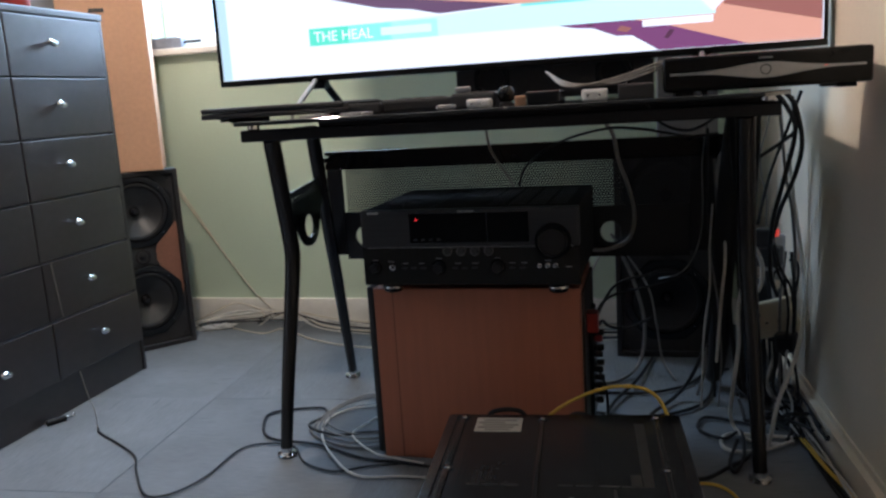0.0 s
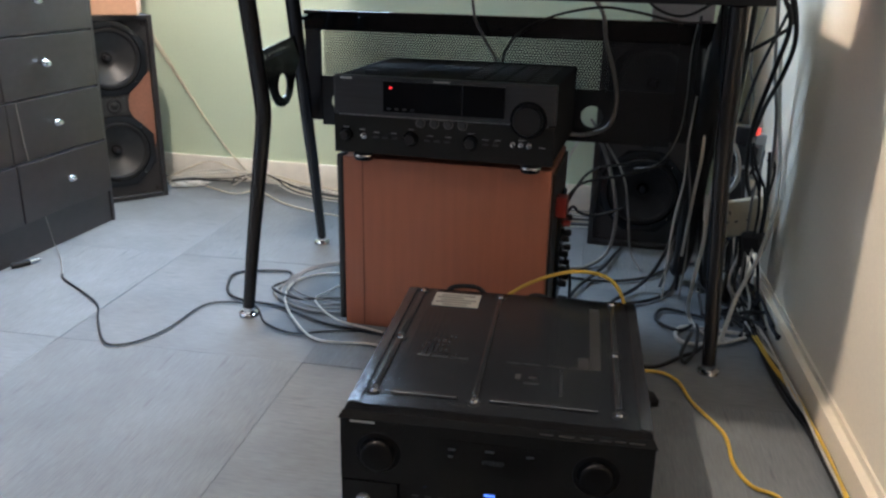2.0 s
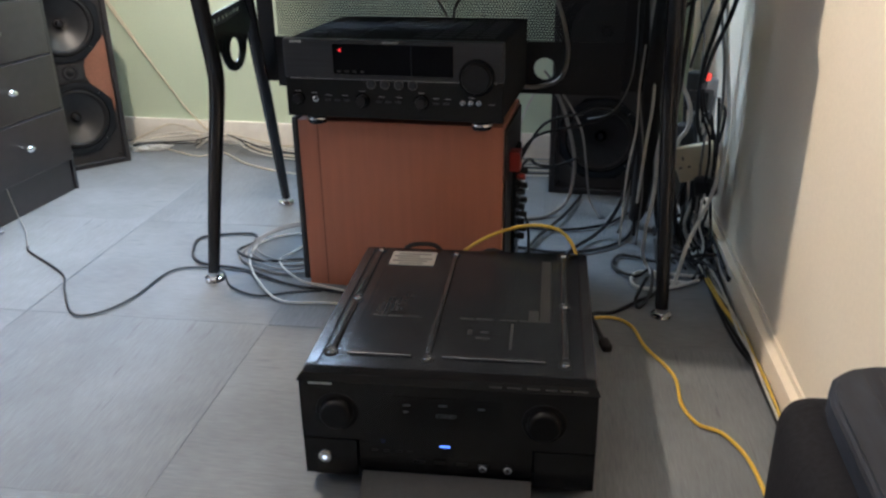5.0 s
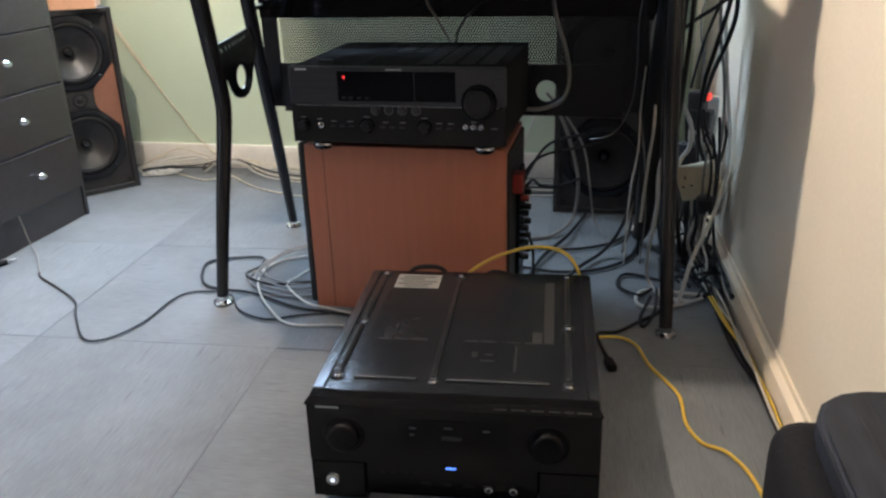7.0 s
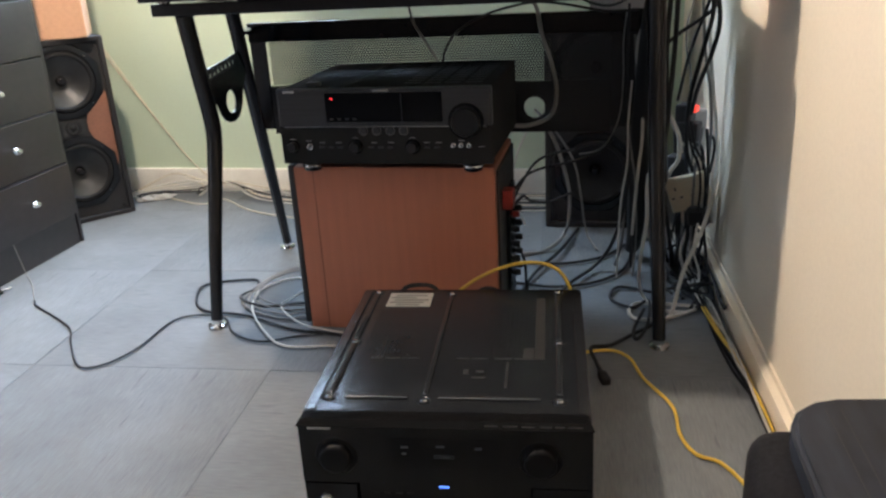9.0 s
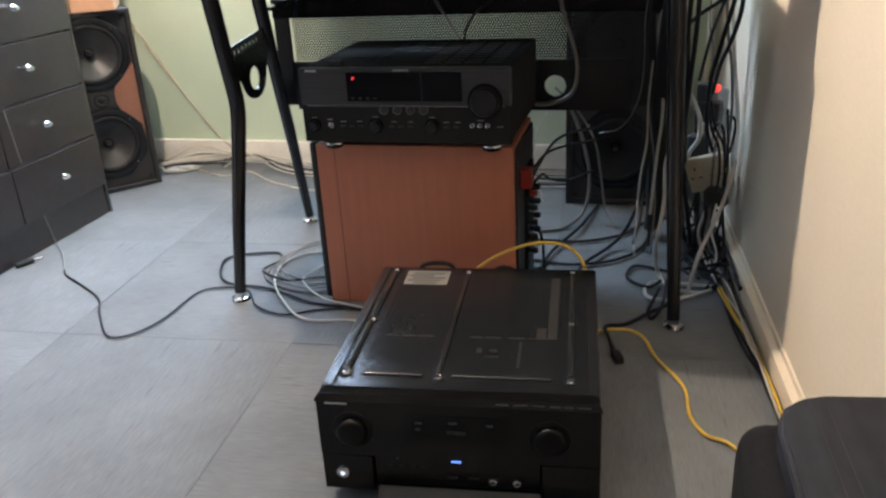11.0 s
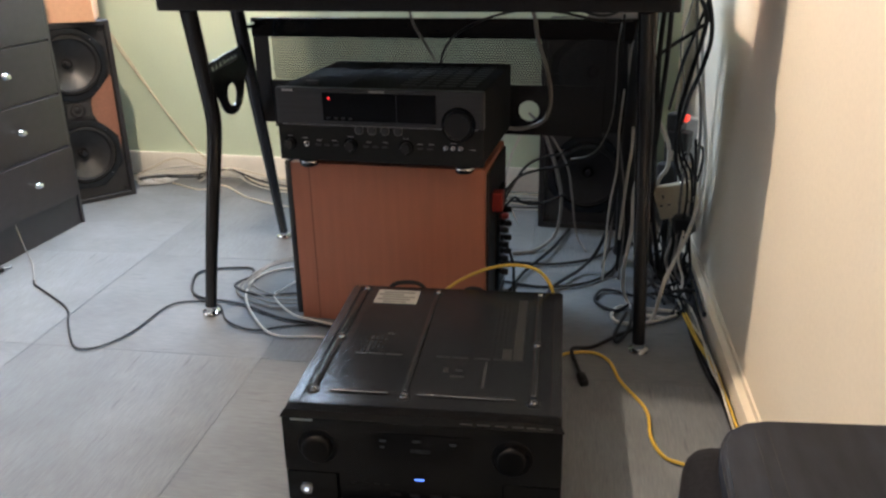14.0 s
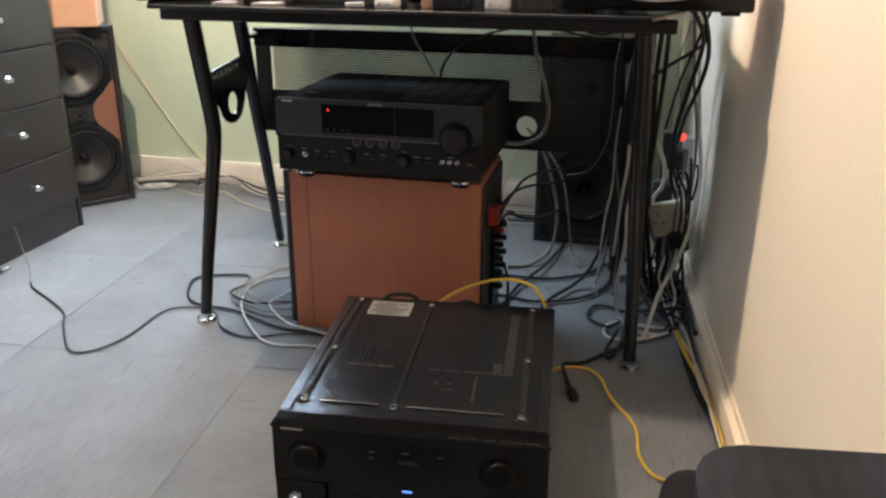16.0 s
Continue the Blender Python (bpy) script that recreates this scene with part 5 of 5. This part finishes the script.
cable("cable", "yellow network cable arching behind the floor amplifier", CABLE_YELLOW, 0.0032,
      [(0.56, -0.145, 0.11), (0.618, -0.13, 0.175), (0.680, -0.13, 0.215), (0.743, -0.13, 0.235), (0.800, -0.13, 0.227), (0.831, -0.13, 0.181), (0.84, -0.128, 0.10), (0.832, -0.105, 0.012), (0.854, -0.051, 0.005),
       (0.910, -0.035, 0.005), (0.947, -0.066, 0.005), (0.972, -0.143, 0.005), (1.021, -0.239, 0.005), (1.030, -0.331, 0.005), (1.053, -0.386, 0.005), (1.094, -0.410, 0.005), (1.13, -0.50, 0.005), (1.15, -0.72, 0.005)], group=LOOSE)
cable("cable", "black mains lead on the carpet behind the amplifier", CABLE_BLACK, 0.0040,
      [(1.02, 0.16, 0.006), (0.991, 0.089, 0.005), (0.961, 0.055, 0.005), (0.908, -0.01, 0.005), (0.868, -0.043, 0.014), (0.880, -0.091, 0.006), (0.893, -0.138, 0.008)], group=LOOSE)
BUNDLE = [(1.065, 0.80), (1.083, 0.62), (1.100, 0.45), (1.118, 0.30), (1.135, 0.16), (1.155, 0.03), (1.172, -0.09), (1.190, -0.20), (1.203, -0.33), (1.213, -0.50), (1.225, -0.70)]
rng = random.Random(4)
for k, m in enumerate((CABLE_BLACK, CABLE_BLACK, CABLE_YELLOW, CABLE_BLACK, CABLE_WHITE, CABLE_GREY, CABLE_BLACK, CABLE_BLACK, CABLE_YELLOW, CABLE_BLACK, CABLE_WHITE, CABLE_BLACK, CABLE_BLACK)):
    ph, amp, off = rng.uniform(0, 6), rng.uniform(0.004, 0.011), rng.uniform(-0.020, 0.014)
    if m is CABLE_YELLOW or m is CABLE_WHITE:
        off, amp = -0.012 + 0.006 * (k > 5), 0.009
    pts = [(min(x + off - 0.010 + amp * math.sin(ph + i * 1.3), wall_x(y) - 0.026), y, (0.022 if m is CABLE_YELLOW or m is CABLE_WHITE else 0.006 + 0.006 * (k % 3)) + 0.004 * math.sin(ph + i)) for i, (x, y) in enumerate(BUNDLE)]
    if m is CABLE_YELLOW:
        pts = pts[4:]
    cable("cable", {CABLE_BLACK: "black", CABLE_YELLOW: "yellow", CABLE_WHITE: "white", CABLE_GREY: "grey"}[m] + " cable in a bundle along the skirting board", m, 0.0023 if m is CABLE_YELLOW or m is CABLE_WHITE else 0.0025, pts, group="cable bundle by the wall")
for k in range(13):
    x, y, way = rng.uniform(1.04, 1.13), rng.uniform(0.15, 0.30), rng.uniform(60, 120)
    pts = []
    for i in range(8):
        pts.append((min(x, wall_x(y) - 0.026), y, 0.006 + 0.012 * (k % 4) + rng.uniform(0, 0.014)))
        way += rng.uniform(-55, 55)
        x, y = x + 0.055 * math.cos(radians(way)), y + 0.055 * math.sin(radians(way))
        x = max(x, 1.0)
    cable("cable", "black cable tangled on the carpet by the desk leg", CABLE_BLACK, rng.uniform(0.0028, 0.0042), pts, group="cable tangle by the leg")
HANG = [
    (CABLE_WHITE, 0.0040, [(1.000, 0.12, 0.42), (0.976, 0.12, 0.329), (0.976, 0.12, 0.238), (0.965, 0.13, 0.129), (0.972, 0.22, 0.03), (1.004, 0.18, 0.006), (1.07, 0.16, 0.006)]),
    (CABLE_WHITE, 0.0042, [(1.094, 0.182, 0.006), (1.029, 0.131, 0.006), (0.966, 0.118, 0.006), (0.945, 0.154, 0.006), (0.964, 0.204, 0.006), (1.03, 0.201, 0.008), (1.101, 0.199, 0.006)]),
    (CABLE_WHITE, 0.0045, [(1.11, 0.42, 0.60), (1.125, 0.40, 0.46), (1.138, 0.38, 0.36), (1.138, 0.35, 0.31), (1.130, 0.30, 0.255), (1.098, 0.20, 0.19), (1.059, 0.15, 0.11), (1.037, 0.14, 0.012), (1.01, 0.12, 0.006)]),
    (CABLE_GREY, 0.0038, [(1.085, 0.40, 0.74), (1.091, 0.40, 0.67), (1.102, 0.40, 0.555), (1.118, 0.40, 0.462), (1.125, 0.40, 0.353), (1.12, 0.40, 0.24)]),
    (CABLE_BLACK, 0.0050, [(1.08, 0.28, 0.742), (1.105, 0.30, 0.709), (1.119, 0.30, 0.632), (1.108, 0.32, 0.558), (1.090, 0.38, 0.481), (1.082, 0.45, 0.40)]),
    (CABLE_BLACK, 0.0050, [(1.06, 0.28, 0.742), (1.088, 0.30, 0.709), (1.105, 0.30, 0.656), (1.085, 0.32, 0.545), (1.069, 0.36, 0.441), (1.073, 0.4, 0.321), (1.105, 0.45, 0.211), (1.10, 0.5, 0.06)]),
    (CABLE_BLACK, 0.0045, [(1.00, 0.33, 0.57), (1.039, 0.35, 0.60), (1.086, 0.35, 0.632), (1.115, 0.35, 0.663), (1.10, 0.32, 0.73)]),
    (CABLE_BLACK, 0.0038, [(1.05, 0.46, 0.43), (1.07, 0.42, 0.55), (1.10, 0.37, 0.66), (1.12, 0.33, 0.74)]),
    (CABLE_GREY, 0.0048, [(0.70, 0.355, 0.70), (0.722, 0.370, 0.665), (0.733, 0.370, 0.606), (0.755, 0.370, 0.540), (0.767, 0.370, 0.472), (0.752, 0.370, 0.416), (0.700, 0.365, 0.394), (0.655, 0.345, 0.400), (0.62, 0.34, 0.41)]),
    (CABLE_GREY, 0.0030, [(0.445, 0.25, 0.735), (0.437, 0.30, 0.690), (0.439, 0.33, 0.645), (0.458, 0.345, 0.605), (0.485, 0.350, 0.555), (0.49, 0.345, 0.50)]),
    (CABLE_BLACK, 0.0030, [(0.505, 0.345, 0.50), (0.507, 0.33, 0.571), (0.544, 0.30, 0.622), (0.618, 0.30, 0.662), (0.716, 0.30, 0.683), (0.79, 0.30, 0.677), (0.887, 0.30, 0.658), (0.95, 0.30, 0.66)]),
    (CABLE_BLACK, 0.0030, [(0.80, 0.20, 0.735), (0.83, 0.26, 0.69), (0.89, 0.30, 0.67), (0.95, 0.30, 0.70), (0.98, 0.28, 0.735)]),
    (CABLE_GREY, 0.0050, [(0.70, 0.40, 0.40), (0.729, 0.58, 0.333), (0.763, 0.60, 0.238), (0.783, 0.60, 0.139), (0.770, 0.60, 0.036), (0.721, 0.535, 0.006), (0.66, 0.50, 0.006)]),
    (CABLE_GREY, 0.0030, [(0.71, 0.42, 0.42), (0.745, 0.60, 0.325), (0.795, 0.60, 0.239), (0.814, 0.60, 0.141), (0.829, 0.60, 0.040), (0.86, 0.55, 0.005)]),
    (CABLE_BLACK, 0.0034, [(0.675, 0.18, 0.25), (0.69, 0.30, 0.272), (0.715, 0.35, 0.304), (0.750, 0.40, 0.313), (0.80, 0.5, 0.30)]),
    (CABLE_BLACK, 0.0034, [(0.678, 0.16, 0.28), (0.70, 0.30, 0.287), (0.74, 0.35, 0.293), (0.806, 0.35, 0.308), (0.873, 0.35, 0.333), (0.899, 0.35, 0.362)]),
    (CABLE_BLACK, 0.0034, [(0.678, 0.18, 0.24), (0.69, 0.30, 0.235), (0.705, 0.35, 0.207), (0.746, 0.40, 0.19), (0.80, 0.45, 0.20)]),
    (CABLE_BLACK, 0.0034, [(0.678, 0.15, 0.20), (0.70, 0.22, 0.10), (0.705, 0.22, 0.02), (0.72, 0.20, 0.005), (0.80, 0.22, 0.005)]),
    (CABLE_WHITE, 0.0026, [(0.67, 0.62, 0.33), (0.654, 0.66, 0.298), (0.622, 0.70, 0.221), (0.605, 0.72, 0.12), (0.64, 0.75, 0.005)]),
    (CABLE_BLACK, 0.0040, [(0.655, 0.437, 0.006), (0.779, 0.44, 0.006), (0.881, 0.50, 0.006), (0.939, 0.597, 0.006), (1.0, 0.64, 0.006)]),
    (CABLE_BLACK, 0.0040, [(0.60, 0.31, 0.006), (0.679, 0.30, 0.006), (0.765, 0.285, 0.006), (0.862, 0.321, 0.006), (0.93, 0.408, 0.006), (0.957, 0.56, 0.006)]),
    (CABLE_BLACK, 0.0045, [(0.78, 0.22, 0.006), (0.80, 0.291, 0.012), (0.855, 0.40, 0.014), (0.895, 0.42, 0.06), (0.925, 0.36, 0.17), (0.94, 0.34, 0.30)]),
    (CABLE_BLACK, 0.0045, [(0.80, 0.72, 0.006), (0.763, 0.521, 0.013), (0.711, 0.367, 0.010), (0.69, 0.25, 0.006)]),
    (CABLE_BLACK, 0.0038, [(1.02, 0.26, 0.006), (0.99, 0.275, 0.006), (0.92, 0.296, 0.006), (0.903, 0.225, 0.006), (0.952, 0.17, 0.010), (0.99, 0.209, 0.012), (0.985, 0.087, 0.010), (0.962, 0.020, 0.006), (0.955, 0.054, 0.010), (0.978, 0.16, 0.012)]),
    (CABLE_WHITE, 0.0036, [(0.990, 0.32, 0.66), (0.974, 0.33, 0.632), (0.955, 0.33, 0.608), (0.949, 0.33, 0.564), (0.954, 0.33, 0.525), (0.964, 0.33, 0.47), (0.966, 0.33, 0.366), (0.959, 0.33, 0.285), (0.95, 0.36, 0.12)]),
    (CABLE_GREY, 0.0034, [(0.945, 0.36, 0.60), (0.951, 0.36, 0.485), (0.951, 0.37, 0.373), (0.937, 0.39, 0.271), (0.929, 0.40, 0.166), (0.926, 0.40, 0.088), (0.91, 0.44, 0.006)]),
    (CABLE_BLACK, 0.0032, [(0.93, 0.34, 0.67), (0.929, 0.345, 0.533), (0.934, 0.35, 0.399), (0.945, 0.38, 0.20), (0.95, 0.42, 0.01)]),
    (CABLE_WHITE, 0.0052, [(1.010, 0.44, 0.43), (1.034, 0.44, 0.393), (1.056, 0.43, 0.344), (1.056, 0.43, 0.292), (1.036, 0.44, 0.25), (1.03, 0.46, 0.16), (1.05, 0.48, 0.03)]),
    (CABLE_BLACK, 0.0042, [(1.128, 0.585, 0.15), (1.130, 0.57, 0.20), (1.126, 0.555, 0.27), (1.112, 0.55, 0.300), (1.095, 0.55, 0.27), (1.088, 0.53, 0.16), (1.09, 0.50, 0.03)]),
    (CABLE_BLACK, 0.0045, [(1.075, 0.49, 0.31), (1.085, 0.46, 0.22), (1.10, 0.44, 0.12), (1.105, 0.40, 0.02)]),
    (CABLE_BLACK, 0.0045, [(1.060, 0.49, 0.20), (1.068, 0.46, 0.12), (1.06, 0.40, 0.02)]),
]
HANG += [
    (CABLE_GREY, 0.0018, [(0.935, 0.34, 0.70), (0.927, 0.36, 0.662), (0.919, 0.36, 0.589), (0.920, 0.36, 0.498), (0.914, 0.36, 0.420), (0.892, 0.36, 0.361), (0.862, 0.36, 0.332), (0.82, 0.38, 0.318)]),
    (CABLE_WHITE, 0.0022, [(0.940, 0.34, 0.50), (0.934, 0.34, 0.404), (0.934, 0.34, 0.308), (0.923, 0.34, 0.225), (0.918, 0.34, 0.139), (0.915, 0.35, 0.01)]),
    (CABLE_GREY, 0.0022, [(0.932, 0.35, 0.400), (0.952, 0.35, 0.273), (0.956, 0.35, 0.206), (0.960, 0.35, 0.132), (0.955, 0.36, 0.01)]),
    (CABLE_GREY, 0.0022, [(1.092, 0.60, 0.68), (1.086, 0.62, 0.637), (1.074, 0.62, 0.588), (1.077, 0.62, 0.527), (1.089, 0.62, 0.477), (1.09, 0.62, 0.40)]),
    (CABLE_BLACK, 0.0032, [(1.120, 0.45, 0.345), (1.135, 0.45, 0.342), (1.141, 0.45, 0.320), (1.138, 0.45, 0.287), (1.132, 0.44, 0.255)]),
    (CABLE_BLACK, 0.0032, [(1.075, 0.36, 0.40), (1.085, 0.33, 0.350), (1.106, 0.33, 0.308), (1.113, 0.33, 0.255), (1.114, 0.338, 0.20)]),
    (CABLE_BLACK, 0.0032, [(1.068, 0.36, 0.40), (1.078, 0.33, 0.344), (1.096, 0.33, 0.302), (1.102, 0.33, 0.249), (1.100, 0.336, 0.19)]),
]
WORD = {CABLE_BLACK: "black", CABLE_WHITE: "dirty white", CABLE_GREY: "grey"}
for m, r, pts in HANG:
    low = max(p[2] for p in pts) < 0.05
    cable("cable", WORD[m] + (" cable lying loose on the carpet under the desk" if low else " cable hanging in a tangle behind the desk"), m, r, pts, group=LOOSE)
sleeve = part("cable_sleeve", tube([(0.985, 0.285, 0.705, 0.020), (0.978, 0.30, 0.60, 0.025), (0.968, 0.34, 0.45, 0.024), (0.964, 0.40, 0.30, 0.026), (0.962, 0.45, 0.16, 0.024), (0.958, 0.50, 0.05, 0.02), (0.95, 0.53, 0.022, 0.016)], 0.024, 5, 14), RUBBER, smooth=True)
tagged(sleeve, "thick black cable sleeve hanging beside the desk's rear leg", "cable sleeve")
for k, dx in enumerate((0.0, 0.016, 0.03, -0.016)):
    cable("cable", "black cable hanging in a tangle behind the desk", CABLE_BLACK, 0.0055, [(1.0 + dx, 0.27, 0.72), (0.995 + dx, 0.30 + 0.01 * k, 0.58), (1.004 + dx * 0.6, 0.33, 0.42), (0.998 + dx * 0.8, 0.36 + 0.015 * k, 0.26), (1.01 + dx, 0.40, 0.10), (1.03 + dx, 0.42, 0.01)], group=LOOSE, wander=0.006, seed=k + 9)
cable("cable", "black lead arching out of the floor amplifier's back", CABLE_BLACK, 0.0045, [(0.50, -0.165, 0.15), (0.508, -0.162, 0.184), (0.535, -0.158, 0.193), (0.568, -0.154, 0.187), (0.585, -0.15, 0.15)], group=LOOSE)
cable("cable", "black lead arching out of the floor amplifier's back", CABLE_BLACK, 0.0040, [(0.645, -0.150, 0.14), (0.655, -0.148, 0.178), (0.675, -0.146, 0.186), (0.695, -0.144, 0.176), (0.70, -0.142, 0.14)], group=LOOSE)
for k in range(3):
    cable("cable", "grey cable lying over black boxes on the desk", CABLE_GREY, 0.0022, [(0.60, 0.165 - 0.01 * k, TOP_Z + 0.06), (0.66, 0.0 - 0.02 * k, TOP_Z + 0.034 - 0.003 * k), (0.74, -0.02 * k, TOP_Z + 0.028 + 0.004 * k), (0.83, -0.02, TOP_Z + 0.05 + 0.006 * k)], group=LOOSE)


for k in range(10):
    x, y = 1.05 + 0.008 * k, 0.56 - 0.022 * k
    top = rng.uniform(0.22, 0.42)
    pts = [(x, y, top), (x + rng.uniform(-0.02, 0.02), y - 0.02, top * 0.7), (x + rng.uniform(-0.03, 0.03), y - 0.04, top * 0.4), (x + rng.uniform(-0.03, 0.02), y - 0.06, 0.05), (x + rng.uniform(-0.02, 0.02), y - 0.10, 0.016), (x + 0.01, y - 0.18, 0.010)]
    pts = [(min(a, wall_x(b) - 0.03), b, c) for a, b, c in pts]
    m = (CABLE_BLACK, CABLE_BLACK, CABLE_GREY, CABLE_BLACK, CABLE_WHITE)[k % 5]
    cable("cable", WORD[m] + " cable hanging in a tangle beside the cream wall", m, rng.uniform(0.0026, 0.0044), pts, group=LOOSE)
scrap = bmesh.new()
bmesh.ops.create_icosphere(scrap, subdivisions=3, radius=1.0)
for v in scrap.verts:
    v.co *= 0.75 + 0.5 * noise.noise(v.co * 2.1)
    v.co = Vector((v.co.x * 0.075, v.co.y * 0.022, max(0.0, v.co.z * 0.016 + 0.008)))
scrap.transform(pose(-0.72, 0.965, 0.0, 0, 0, 24))
tagged(part("plastic_scrap", scrap, material("crumpled_clear_plastic", (0.60, 0.60, 0.58), 0.3, vary=0.2, scale=90, bump=0.002)), "crumpled clear plastic wrapping on the carpet by the skirting", "wrapping")


# ---- carpet tiles ----
TILE, GAP = 0.543, 0.0005
TILE_TURN = 3.8
tile_mesh = None
base = pose(0.212, -0.186, 0, 0, 0, TILE_TURN)
EDGES = [((ROOM_LEFT - 0.05, 0, 0), (-1, 0, 0)), ((0, ROOM_NEAR - 0.05, 0), (0, -1, 0)), ((0, ROOM_BACK + 0.05, 0), (0, 1, 0)), ((wall_x(0) + 0.05, 0, 0), (1, 0.075, 0))]
for i in range(-4, 4):
    for j in range(-8, 4):
        lift = random.Random(i * 31 + j).uniform(-0.0008, 0.0)
        m = base @ pose((i + 0.5) * TILE, (j + 0.5) * TILE, lift, 0, 0, 90 * ((i * 7 + j * 3 + 1) % 2))
        h = TILE / 2 - GAP / 2
        gaps = [(Vector(n).normalized().dot(m.translation - Vector(p))) for p, n in EDGES]
        if max(gaps) > 0.3:
            continue
        if max(gaps) > -0.45:
            # a tile cut to fit at the wall
            bm = block(-h, h, -h, h, -0.0075, 0.0, 0.0006, 1)
            inv = m.inverted()
            for p, n in EDGES:
                bmesh.ops.bisect_plane(bm, geom=bm.verts[:] + bm.edges[:] + bm.faces[:], plane_co=inv @ Vector(p), plane_no=inv.to_3x3() @ Vector(n), clear_outer=True)
            if not bm.faces:
                bm.free()
                continue
            ob = part("carpet_tile", bm, CARPET, floor)
        elif tile_mesh is None:
            ob = part("carpet_tile", block(-h, h, -h, h, -0.0075, 0.0, 0.0006, 1), CARPET, floor)
            tile_mesh = ob.data
        else:
            ob = new("carpet_tile", tile_mesh)
            ob.parent = floor
        ob.matrix_basis = m
